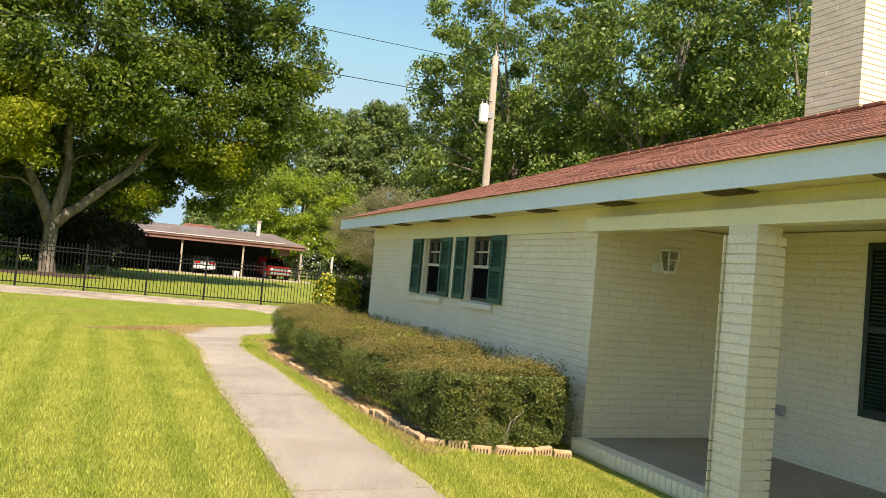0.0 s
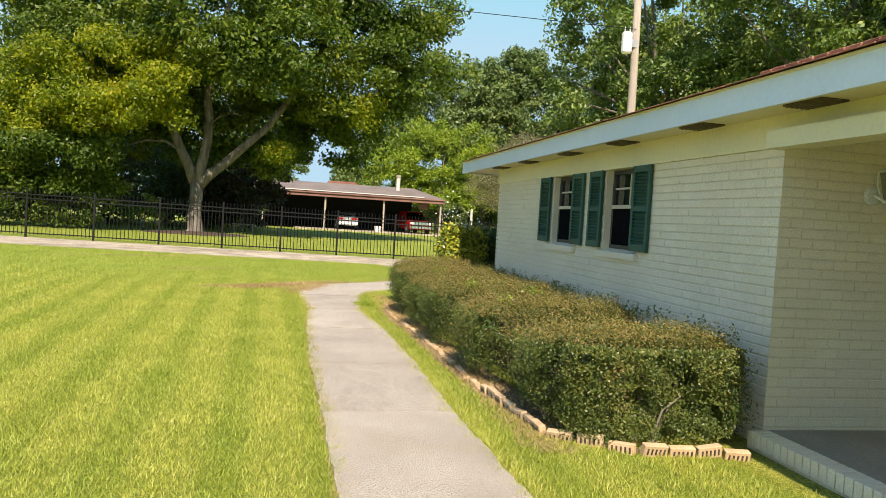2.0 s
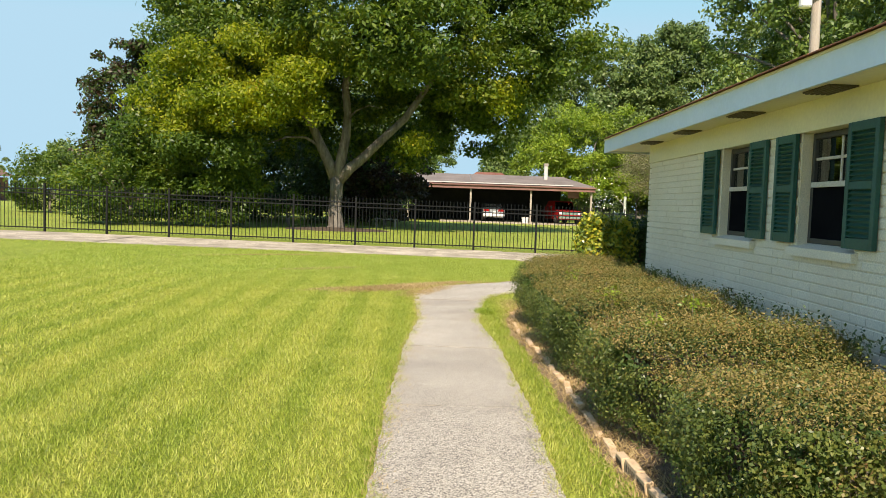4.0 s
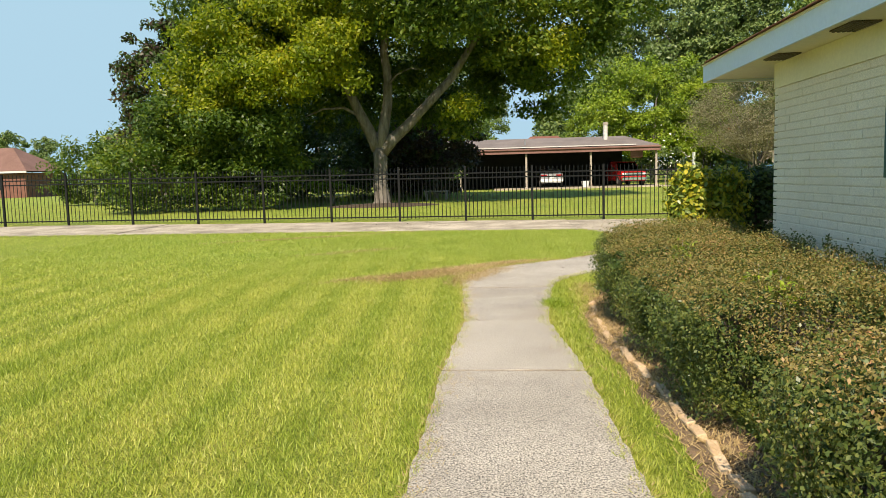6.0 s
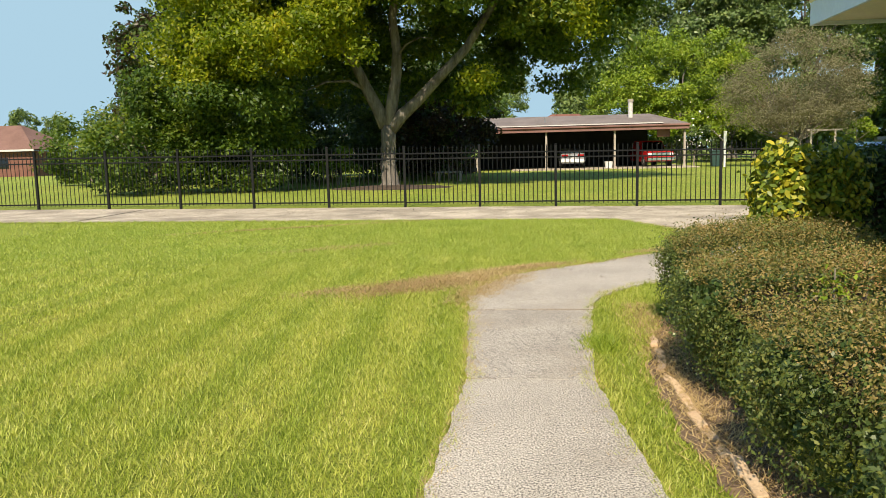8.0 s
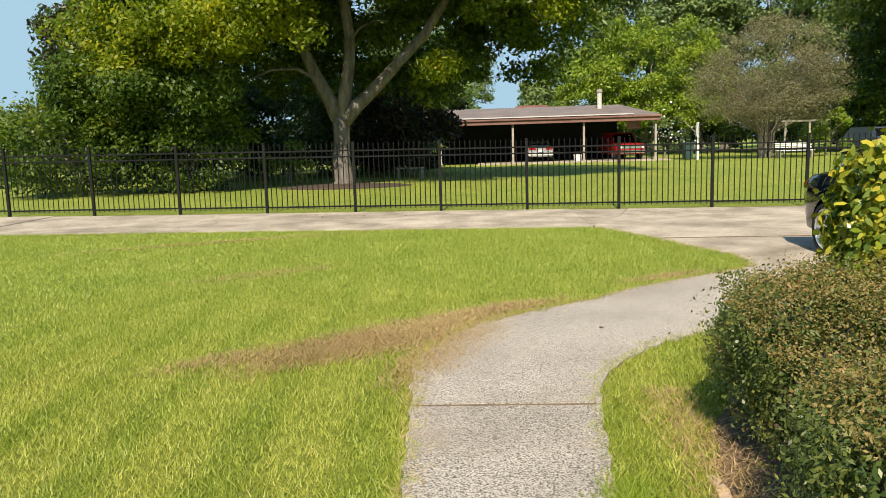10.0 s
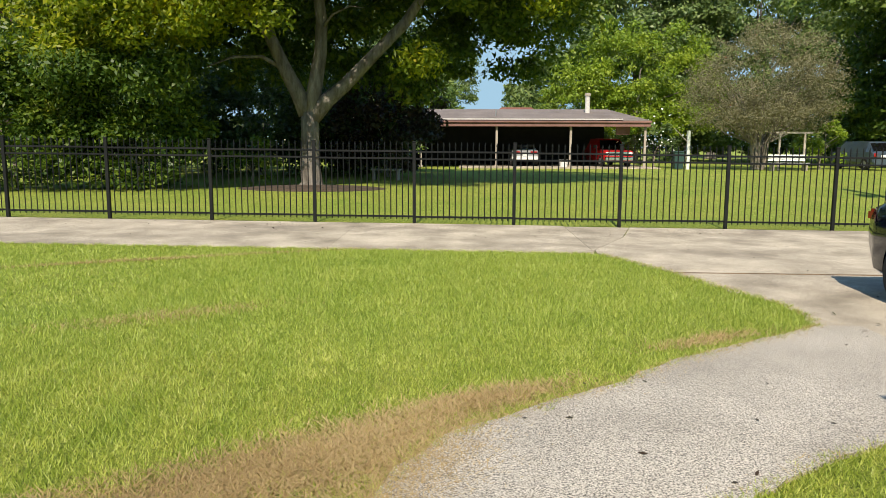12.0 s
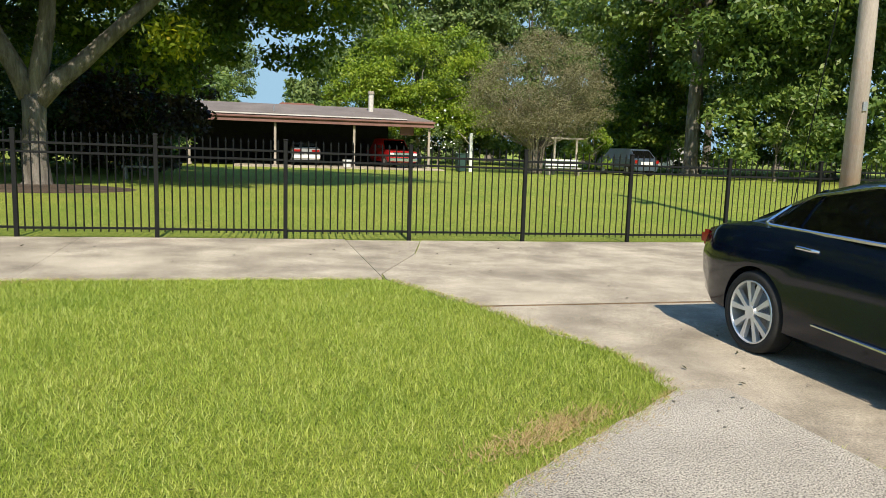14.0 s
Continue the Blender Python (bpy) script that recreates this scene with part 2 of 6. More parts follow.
M_LEAF_FAR = leafy("far_leaf", [(0.0, (0.055, 0.10, 0.030)), (0.5, (0.125, 0.19, 0.055)), (1.0, (0.25, 0.31, 0.09))], scale=0.15)
M_LEAF_LIGHT = leafy("light_leaf", [(0.0, (0.09, 0.17, 0.014)), (0.5, (0.19, 0.28, 0.022)), (1.0, (0.33, 0.39, 0.04))], scale=0.4)
M_LEAF_BROWN = leafy("bronze_leaf", [(0.0, (0.028, 0.022, 0.012)), (0.5, (0.06, 0.035, 0.02)), (0.8, (0.05, 0.06, 0.02)), (1.0, (0.15, 0.08, 0.05))], scale=0.4)
M_LEAF_GREY = leafy("seeding_crape", [(0.0, (0.11, 0.105, 0.06)), (0.5, (0.20, 0.19, 0.10)), (0.95, (0.30, 0.27, 0.17)), (1.0, (0.45, 0.07, 0.05))], 0.7, scale=0.6)
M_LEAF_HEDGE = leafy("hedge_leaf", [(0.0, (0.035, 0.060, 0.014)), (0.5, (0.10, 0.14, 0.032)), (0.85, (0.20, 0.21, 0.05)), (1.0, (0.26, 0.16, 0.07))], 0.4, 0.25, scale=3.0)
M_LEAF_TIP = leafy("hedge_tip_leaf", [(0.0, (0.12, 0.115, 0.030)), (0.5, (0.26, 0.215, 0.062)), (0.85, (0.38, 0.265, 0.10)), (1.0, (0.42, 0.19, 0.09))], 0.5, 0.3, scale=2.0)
M_LEAF_VARI = leafy("variegated_leaf", [(0.0, (0.05, 0.10, 0.015)), (0.35, (0.16, 0.22, 0.022)), (0.6, (0.36, 0.36, 0.035)), (1.0, (0.56, 0.46, 0.05))], 0.3, 0.25, scale=3.0, region=0.5, single=0.8)
M_BLADE = leafy("grass_blade", [(0.0, (0.15, 0.20, 0.026)), (0.40, (0.33, 0.39, 0.06)), (0.75, (0.50, 0.52, 0.11)), (1.0, (0.60, 0.58, 0.21))], 0.5, 0.35, scale=1.6, tracks=True, region=0.35, single=0.85)


def lawn_material():
    m = bpy.data.materials.new("lawn")
    m.use_nodes = True
    nt = m.node_tree
    bs = nt.nodes["Principled BSDF"]
    fine = noise_node(nt, 55, 5, None, 0.75)
    col = ramp(nt, [(0.37, (0.085, 0.12, 0.014)), (0.5, (0.27, 0.315, 0.050)), (0.63, (0.50, 0.51, 0.13))], fine)
    broad = ramp(nt, [(0.3, (0.84, 0.92, 0.8)), (0.7, (1.18, 1.05, 1.1))], noise_node(nt, 0.35, 5))
    col = mix(nt, 1.0, col, broad, "MULTIPLY")
    clumps = ramp(nt, [(0.34, (0.70, 0.76, 0.66)), (0.66, (1.20, 1.16, 1.18))], noise_node(nt, 16, 4, None, 0.7))
    col = mix(nt, 1.0, col, clumps, "MULTIPLY")
    dry = ramp(nt, [(0.60, (0, 0, 0)), (0.78, (0.7, 0.7, 0.7))], noise_node(nt, 0.8, 6, (1, 1.6, 1), 0.7))
    col = mix(nt, dry, col, (0.34, 0.27, 0.09))
    col = mown(nt, col)
    nt.links.new(col, bs.inputs["Base Color"])
    bs.inputs["Roughness"].default_value = 0.9
    bs.inputs["Specular IOR Level"].default_value = 0.15
    bp = nt.nodes.new("ShaderNodeBump")
    bp.inputs["Strength"].default_value, bp.inputs["Distance"].default_value = 0.9, 0.03
    nt.links.new(fine, bp.inputs["Height"])
    nt.links.new(bp.outputs[0], bs.inputs["Normal"])
    return m


M_LAWN = lawn_material()


# ---- builders ----
def mesh_of(name, bm, material, smooth=False):
    me = bpy.data.meshes.new(name)
    bm.to_mesh(me)
    bm.free()
    me.materials.append(material)
    if smooth:
        me.polygons.foreach_set("use_smooth", [True] * len(me.polygons))
    return me


def part(name, bm, material, parent, label="", smooth=False):
    """One mesh object, under a thing or a part."""
    ob = new(name, mesh_of(name, bm, material, smooth) if isinstance(bm, bmesh.types.BMesh) else bm)
    ob.parent = parent
    if label:
        ob["label"] = label
    return ob


def thing(name, label, category, at=(0, 0, 0), group="", kind="", rz=0.0):
    ob = tagged(new(name), label, category, group, kind)
    ob.matrix_basis = pose(*at, 0, 0, rz)
    return ob


def box(bm, lo, hi, bevel=0.0, seg=1):
    r = bmesh.ops.create_cube(bm, size=1.0, matrix=Matrix.Translation([(a + b) / 2 for a, b in zip(lo, hi)]) @ Matrix.Diagonal([*(abs(b - a) for a, b in zip(lo, hi)), 1]))
    if bevel:
        es = {e for v in r["verts"] for e in v.link_edges}
        bmesh.ops.bevel(bm, geom=list(es), offset=bevel, segments=seg, affect="EDGES")
    return bm


def boxed(lo, hi, bevel=0.0, seg=1):
    return box(bmesh.new(), lo, hi, bevel, seg)


def tube(bm, pts, radii, sides=8, cap=True):
    """A tapered tube along points."""
    rings = []
    pts = [Vector(p) for p in pts]
    for i, p in enumerate(pts):
        d = (pts[min(i + 1, len(pts) - 1)] - pts[max(i - 1, 0)]).normalized()
        ref = Vector((1, 0, 0)) if abs(d.x) < 0.9 else Vector((0, 1, 0))
        u = d.cross(ref).normalized()
        w = d.cross(u)
        rings.append([bm.verts.new(p + radii[i] * (math.cos(a) * u + math.sin(a) * w)) for a in (2 * math.pi * k / sides for k in range(sides))])
    for a, b in zip(rings, rings[1:]):
        for k in range(sides):
            bm.faces.new((a[k], a[(k + 1) % sides], b[(k + 1) % sides], b[k]))
    if cap:
        bm.faces.new(rings[0][::-1])
        bm.faces.new(rings[-1])
    return bm


def prism(outline, z0, z1):
    """A flat slab over an outline."""
    bm = bmesh.new()
    top = [bm.verts.new((x, y, z1(x, y) if callable(z1) else z1)) for x, y in outline]
    low = [bm.verts.new((x, y, z0)) for x, y in outline]
    bm.faces.new(top)
    bm.faces.new(low[::-1])
    n = len(outline)
    for i in range(n):
        bm.faces.new((top[i], low[i], low[(i + 1) % n], top[(i + 1) % n]))
    bmesh.ops.recalc_face_normals(bm, faces=bm.faces[:])
    return bm


def raw_mesh(name, verts, faces_per, material, smooth=False):
    """A mesh from arrays; every face has faces_per corners in running order."""
    n = len(verts)
    me = bpy.data.meshes.new(name)
    me.vertices.add(n)
    me.vertices.foreach_set("co", np.asarray(verts, dtype=np.float32).ravel())
    me.loops.add(n)
    me.loops.foreach_set("vertex_index", np.arange(n, dtype=np.int32))
    f = n // faces_per
    me.polygons.add(f)
    me.polygons.foreach_set("loop_start", np.arange(0, n, faces_per, dtype=np.int32))
    me.polygons.foreach_set("loop_total", np.full(f, faces_per, dtype=np.int32))
    me.update(calc_edges=True)
    me.materials.append(material)
    return me


def unit(v):
    return v / np.maximum(np.linalg.norm(v, axis=1, keepdims=True), 1e-6)


def leaves(name, centres, length, width, material, rng, up=None, jitter=0.35, oval=False):
    """One pointed (or oval, cupped) leaf at each centre, turned at random, or lying towards the given outward ways."""
    n = len(centres)
    d = unit(rng.normal(size=(n, 3)))
    if up is None:
        nrm = unit(rng.normal(size=(n, 3)) + np.array([0, 0, 0.5]))
    else:
        nrm = unit(up + 0.75 * rng.normal(size=(n, 3)))
    d = unit(d - nrm * np.sum(d * nrm, axis=1, keepdims=True))
    s = np.cross(nrm, d)
    ln = (length * (1 + jitter * rng.uniform(-1, 1, n)))[:, None]
    wd = (width * (1 + jitter * rng.uniform(-1, 1, n)))[:, None]
    c = np.asarray(centres)
    if oval:
        v = np.empty((n, 6, 3))
        for k, (a, b, e) in enumerate(((-0.5, 0.0, 0.0), (-0.18, 0.48, 0.12), (0.22, 0.40, 0.10), (0.5, 0.0, -0.06), (0.22, -0.40, 0.10), (-0.18, -0.48, 0.12))):
            v[:, k] = c + a * ln * d + b * wd * s + e * wd * nrm
        return raw_mesh(name, v.reshape(-1, 3), 6, material)
    v = np.empty((n, 4, 3))
    v[:, 0] = c - 0.5 * ln * d
    v[:, 1] = c + 0.5 * wd * s + 0.12 * wd * nrm
    v[:, 2] = c + 0.5 * ln * d
    v[:, 3] = c - 0.5 * wd * s + 0.12 * wd * nrm
    return raw_mesh(name, v.reshape(-1, 3), 4, material)


def smooth01(a, b, v):
    t = np.clip((v - a) / (b - a), 0, 1)
    return t * t * (3 - 2 * t)


def gz(x, y):
    """The lie of the ground."""
    x, y = np.asarray(x, float), np.asarray(y, float)
    z = smooth01(19, 28, y) * np.clip(0.075 - 0.0105 * x, -0.03, 0.22)
    z = z + smooth01(29.5, 40, y) * (0.26 - np.clip(0.075 - 0.0105 * x, -0.03, 0.22))
    return z - 0.05 * smooth01(2.9, 3.5, x) * (1 - smooth01(9, 13, y))

# ---- ground, walk and drive ----
def grid_axis(lo, hi, step, far):
    inner = list(np.arange(lo, hi + 1e-6, step))
    out = [hi + step * 1.6 ** k for k in range(1, 40) if step * 1.6 ** k < far]
    return [lo - (v - hi) for v in out[::-1]] + inner + out


def ground_sheet():
    xs, ys = grid_axis(-30, 24, 0.75, 1500), grid_axis(-4, 66, 0.75, 1500)
    X, Y = np.meshgrid(xs, ys)
    Z = gz(X, Y)
    me = bpy.data.meshes.new("ground")
    nx = len(xs)
    faces = [(j * nx + i, j * nx + i + 1, (j + 1) * nx + i + 1, (j + 1) * nx + i) for j in range(len(ys) - 1) for i in range(nx - 1)]
    me.from_pydata(np.stack([X, Y, Z], -1).reshape(-1, 3).tolist(), [], faces)
    me.materials.append(M_LAWN)
    me.polygons.foreach_set("use_smooth", [True] * len(me.polygons))
    return tagged(new("ground", me), "mown yellow-green lawn with mower tracks and dry patches", "lawn", kind="structure")


ground_sheet()
rng = np.random.default_rng(7)


def wobble(pts, amp, step, seed):
    """Points along a line, set closer and roughened."""
    r = random.Random(seed)
    out = []
    for (ax, ay), (bx, by) in zip(pts, pts[1:]):
        n = max(1, int(math.hypot(bx - ax, by - ay) / step))
        for k in range(n):
            f = k / n
            out.append((ax + (bx - ax) * f + r.uniform(-amp, amp), ay + (by - ay) * f + r.uniform(-amp, amp)))
    out.append(pts[-1])
    return out


WALK_LEFT = [(0.42, -3.0), (0.42, 3.7), (0.42, 5.75), (0.40, 7.80), (0.36, 9.72), (0.37, 12.10), (0.45, 13.96), (0.32, 16.1)]
WALK_RIGHT = [(1.50, -3.0), (1.50, 3.7), (1.51, 5.75), (1.46, 7.80), (1.48, 9.72), (1.43, 12.08), (1.27, 13.96), (1.46, 16.1)]
BEND_LEFT = [(0.32, 16.1), (0.25, 16.95), (0.42, 17.6), (0.70, 18.15), (1.20, 18.6), (1.81, 19.1), (2.45, 19.72), (3.23, 20.28), (4.0, 20.83)]
BEND_RIGHT = [(1.46, 16.1), (1.54, 16.5), (1.67, 16.85), (2.0, 17.33), (2.48, 17.74), (3.02, 18.08), (3.60, 18.25), (4.40, 18.30)]
LAWN_EDGE = [(4.0, 20.83), (4.08, 21.4), (4.05, 21.85), (3.75, 22.6), (3.44, 23.6), (3.15, 24.3), (2.79, 25.08)]
path_ob = thing("walkway", "pale exposed-aggregate concrete garden walk with cracked joints", "path", kind="structure")
for i in range(len(WALK_LEFT) - 1):
    gap = 0.009
    l = wobble([(WALK_LEFT[i][0], WALK_LEFT[i][1] + gap), (WALK_LEFT[i + 1][0], WALK_LEFT[i + 1][1] - gap)], 0.013, 0.09, i)
    r = wobble([(WALK_RIGHT[i][0], WALK_RIGHT[i][1] + gap), (WALK_RIGHT[i + 1][0], WALK_RIGHT[i + 1][1] - gap)], 0.013, 0.09, i + 50)
    lift = 0.027 + 0.002 * (i % 3)
    part("concrete_slab", prism(l[::-1] + r, -0.05, lambda x, y, q=lift: float(gz(x, y)) + q), M_PATH, path_ob)
bend = wobble(BEND_LEFT, 0.02, 0.12, 5)[::-1] + wobble(BEND_RIGHT, 0.02, 0.12, 6) + [(4.40, 20.83)]
part("concrete_slab", prism([(x, y + (0.014 if y < 16.2 else 0)) for x, y in bend], -0.05, lambda x, y: float(gz(x, y)) + 0.028), M_PATH, path_ob)
part("sand_bed", prism([(x + 0.03, y) for x, y in WALK_LEFT[::-1]] + [(x - 0.03, y) for x, y in WALK_RIGHT] + [(1.4, 16.2), (0.4, 16.2)], -0.06, lambda x, y: float(gz(x, y)) + 0.024), M_BED, path_ob, "dark dirt in the slab joints")
drive = thing("driveway", "weathered grey-tan concrete driveway with dark joints and cracks", "driveway", kind="structure")


def drive_slab(outline, lift):
    part("concrete_slab", prism(outline, -0.1, lambda x, y: float(gz(x, y)) + lift), M_DRIVE, drive)


cols = [-60, -44, -32, -24, -18, -13.5, -9.4, -5.3, -1.3, 2.74]
for a, b in zip(cols, cols[1:]):
    d = 0.006
    near = wobble([(a + d, 25.3), (b - d, 25.2 if b > 0 else 25.3)], 0.02, 0.25, int(a * 7))
    n2 = max(2, int((b - a) / 1.0))
    far = [(b - d - (b - a - 2 * d) * k / n2, 28.78) for k in range(n2 + 1)]
    drive_slab(near + far, 0.02 + 0.005 * (int(a) % 3))
edge = wobble(LAWN_EDGE, 0.03, 0.12, 9)
up = [p for p in edge if p[1] <= 23.56]
apron = [(4.41, 20.84), (4.41, 18.30)] + [(4.6, 15.1), (9.0, 15.1), (13.0, 15.1), (13.0, 18), (13.0, 20.5), (13.0, 23.58), (9, 23.58), (6.5, 23.58), (5.0, 23.58)]
drive_slab([(3.47, 23.58)] + up[::-1] + apron, 0.016)
low = [p for p in edge if p[1] > 23.64]
drive_slab([(3.46, 23.60)] + [(5.0, 23.60), (6.5, 23.60), (9, 23.60), (13, 23.60), (13, 25.2), (13, 27), (13, 28.78), (10, 28.78), (7, 28.78), (4.05, 28.78), (3.6, 27.2), (2.80, 25.5), (2.78, 25.2)] + low[::-1], 0.022)
part("joint_filler", prism(wobble([(3.46, 23.572), (13.0, 23.572)], 0.006, 0.3, 61) + wobble([(13.0, 23.608), (3.46, 23.608)], 0.006, 0.3, 62), -0.08, lambda x, y: float(gz(x, y)) + 0.0235), M_BED, drive, "brown dirt in the driveway joint")
drive_slab([(2.755, 25.2), (2.78, 25.5), (3.58, 27.2), (4.03, 28.78), (2.755, 28.78)], 0.017)

# ---- the house ----
WX, Y0, Y1, RX = 3.78, 7.12, 15.0, 5.57
house = thing("house", "single-storey cream-painted brick ranch house with red shingle roof", "house")
COURSE, BLEN = 0.0782, 0.206
WIN = [(11.30, 12.22), (9.50, 10.42)]
SILL_Z, HEAD_Z = 1.36, 2.29


def wall_piece(lo, hi, name="wall", mat=M_JOINT, label=""):
    return part(name, boxed(lo, hi), mat, house, label)


facade = wall_piece((WX + 0.012, Y0 + 0.012, -0.2), (WX + 0.22, Y1 - 0.012, SILL_Z - 0.09), label="cream-painted brick front wall")
for a, b in ((Y0 + 0.012, WIN[1][0]), (WIN[1][1], WIN[0][0]), (WIN[0][1], Y1 - 0.012)):
    wall_piece((WX + 0.012, a, SILL_Z - 0.09), (WX + 0.22, b, 2.30))
wall_piece((WX + 0.24, Y1 - 0.21, -0.2), (11.0, Y1 - 0.012, 2.44))
lampwall = wall_piece((WX + 0.221, Y0 + 0.012, -0.2), (RX + 0.2, Y0 + 0.2, 2.44), label="shaded painted brick porch side wall")
recess = wall_piece((RX + 0.012, -6.0, -0.2), (RX + 0.22, Y0 + 0.01, 2.44), label="painted brick porch back wall")
wall_piece((10.9, -6, -0.2), (11.1, Y1 - 0.22, 2.44))
wall_piece((RX + 0.221, -6.0, -0.2), (10.89, -5.8, 2.44))


def brick_mesh(length, height):
    """A brick front with worn edges, its face towards -x."""
    bm = bmesh.new()
    ch, t = 0.005, 0.010
    h, l = height / 2, length / 2
    outer = [bm.verts.new((0, y, z)) for y, z in ((-l, -h), (l, -h), (l, h), (-l, h))]
    mid = [bm.verts.new((-t + ch * 0.5, y, z)) for y, z in ((-l, -h), (l, -h), (l, h), (-l, h))]
    front = [bm.verts.new((-t, y, z)) for y, z in ((-l + 0.0008, -h + ch), (l - 0.0008, -h + ch), (l - 0.0008, h - ch), (-l + 0.0008, h - ch))]
    for A, B in ((outer, mid), (mid, front)):
        for k in range(4):
            bm.faces.new((A[k], A[(k + 1) % 4], B[(k + 1) % 4], B[k]))
    bm.faces.new(front)
    bmesh.ops.recalc_face_normals(bm, faces=bm.faces[:])
    return bm


BRICK_FULL = mesh_of("brick", brick_mesh(BLEN - 0.0012, COURSE - 0.011), M_BRICK)
BRICK_HALF = mesh_of("brick", brick_mesh(BLEN / 2 - 0.0012, COURSE - 0.011), M_BRICK)
piece_jobs = []


def brick_face(parent, origin, along, rz, length, z0, z1, holes=(), single=0):
    """Courses of bricks on a face: origin, direction along it, the turn of each brick; the first `single` nearest in plan are objects."""
    places = []
    rows = int((z1 - z0) / COURSE)
    r = random.Random(rows + int(length * 100))
    for row in range(rows):
        z = z0 + COURSE * (row + 0.5)
        s = 0.0
        half = row % 2 == 1
        while s < length - 0.05:
            L = BLEN / 2 if half else BLEN
            half = False
            if s + L > length + 0.01:
                L = BLEN / 2
                if s + L > length + 0.06:
                    break
            c = s + L / 2
            if not any(a - L * 0.4 < c < b + L * 0.4 and lo < z < hi for a, b, lo, hi in holes):
                places.append((c, z, L < BLEN * 0.8, r.uniform(-0.0016, 0.0016)))
            s += L
    places.sort(key=lambda p: p[0])
    joined = []
    for k, (c, z, is_half, j) in enumerate(places):
        m = pose(origin[0] + along[0] * c, origin[1] + along[1] * c, z, 0, 0, rz) @ Matrix.Translation((j, 0, 0))
        if k < single:
            piece_jobs.append((parent, BRICK_HALF if is_half else BRICK_FULL, m))
        else:
            joined.append((m, is_half))
    if joined:
        vs = []
        for m, is_half in joined:
            me = BRICK_HALF if is_half else BRICK_FULL
            for p in me.polygons:
                vs += [m @ me.vertices[i].co for i in p.vertices]
        tagged(part("brickwork", raw_mesh("brickwork", vs, 4, M_BRICK), None, parent), kind="stuff")


holes = [(a - Y0, b - Y0, SILL_Z - 0.1, 3.0) for a, b in WIN]
brick_face(facade, (WX + 0.012, Y0, 0), (0, 1), 0, Y1 - Y0, -0.05, 2.31, holes, 300)
brick_face(lampwall, (WX + 0.004, Y0 + 0.012, 0), (1, 0), 90, RX - WX, 0.03, 2.45, (), 300)
brick_face(recess, (RX + 0.012, Y0 - 0.004, 0), (0, -1), 0, 6.0, 0.03, 2.45, (), 0)

# porch pillar, floor and edge
pillar = part("pillar", boxed((3.582, 4.732, -0.1), (3.838, 5.028, 2.262)), M_JOINT, house, "square painted brick porch pillar")
brick_face(pillar, (3.582, 4.72, 0), (0, 1), 0, 0.309, 0.0, 2.262, (), 100)
brick_face(pillar, (3.57, 4.732, 0), (1, 0), 90, 0.28, 0.0, 2.262, (), 100)
brick_face(pillar, (3.85, 5.028, 0), (-1, 0), -90, 0.28, 0.0, 2.262, (), 0)
brick_face(pillar, (3.838, 5.04, 0), (0, -1), 180, 0.309, 0.0, 2.262, (), 0)
part("porch_floor", boxed((3.80, -6, -0.2), (RX, Y0, 0.085)), M_PORCH, house, "smooth grey concrete porch floor")
ledge = part("porch_edge", boxed((3.645, -6, -0.2), (3.797, Y0 - 0.01, 0.06)), M_JOINT, house, "painted rowlock brick porch edging")
row_bm = boxed((3.625, 0.005, -0.02), (3.797, 0.0735, 0.10), 0.005)
ROWLOCK = mesh_of("brick", row_bm, M_BRICK)
for k in range(96):
    piece_jobs.append((ledge, ROWLOCK, Matrix.Translation((0, Y0 - 0.03 - 0.0785 * (k + 1), 0))))

# eaves, frieze, soffit with vents, fascia, roof
FX, FY, SOF, FTOP = 3.35, 16.26, 2.545, 2.712
part("frieze", boxed((WX - 0.02, -6, 2.292), (WX + 0.20, Y1 + 0.02, SOF)), M_TRIM, house, "pale painted frieze board, lawn bounce put into its yellow")
part("frieze", boxed((WX + 0.21, Y1 - 0.2, 2.442), (11.0, Y1 + 0.02, SOF)), M_TRIM, house)
part("porch_beam", boxed((3.60, -6, 2.264), (3.756, Y0 - 0.02, 2.4)), M_TRIM, house)
part("porch_ceiling", boxed((3.99, -6, 2.452), (RX + 0.2, Y0 + 0.2, 2.49)), M_TRIM, house, "shaded cream porch ceiling")
part("soffit", boxed((FX + 0.026, -6, SOF + 0.002), (12.0, FY - 0.026, SOF + 0.03)), M_TRIM, house, "pale painted eave soffit")
part("fascia", boxed((FX, -6, SOF - 0.03), (FX + 0.025, FY, FTOP)), M_FASCIA, house, "pale blue-white fascia board")
part("fascia", boxed((FX + 0.026, FY - 0.025, SOF - 0.03), (12.0, FY, FTOP)), M_FASCIA, house)
part("drip_edge", boxed((FX - 0.012, -6, FTOP), (FX + 0.03, FY + 0.01, FTOP + 0.02)), M_TRIM, house)
for vy in (2.0, 3.55, 5.08, 6.6, 8.05, 9.65, 11.2, 12.9, 14.4):
    v = part("soffit_vent", boxed((3.50, vy - 0.20, SOF - 0.012), (3.72, vy + 0.20, SOF + 0.001), 0.004), M_VENT, house, "brown louvred soffit vent")
    for k in range(5):
        part("slat", boxed((3.515 + 0.04 * k, vy - 0.185, SOF - 0.02), (3.535 + 0.04 * k, vy + 0.185, SOF - 0.0125)), M_VENT, v)

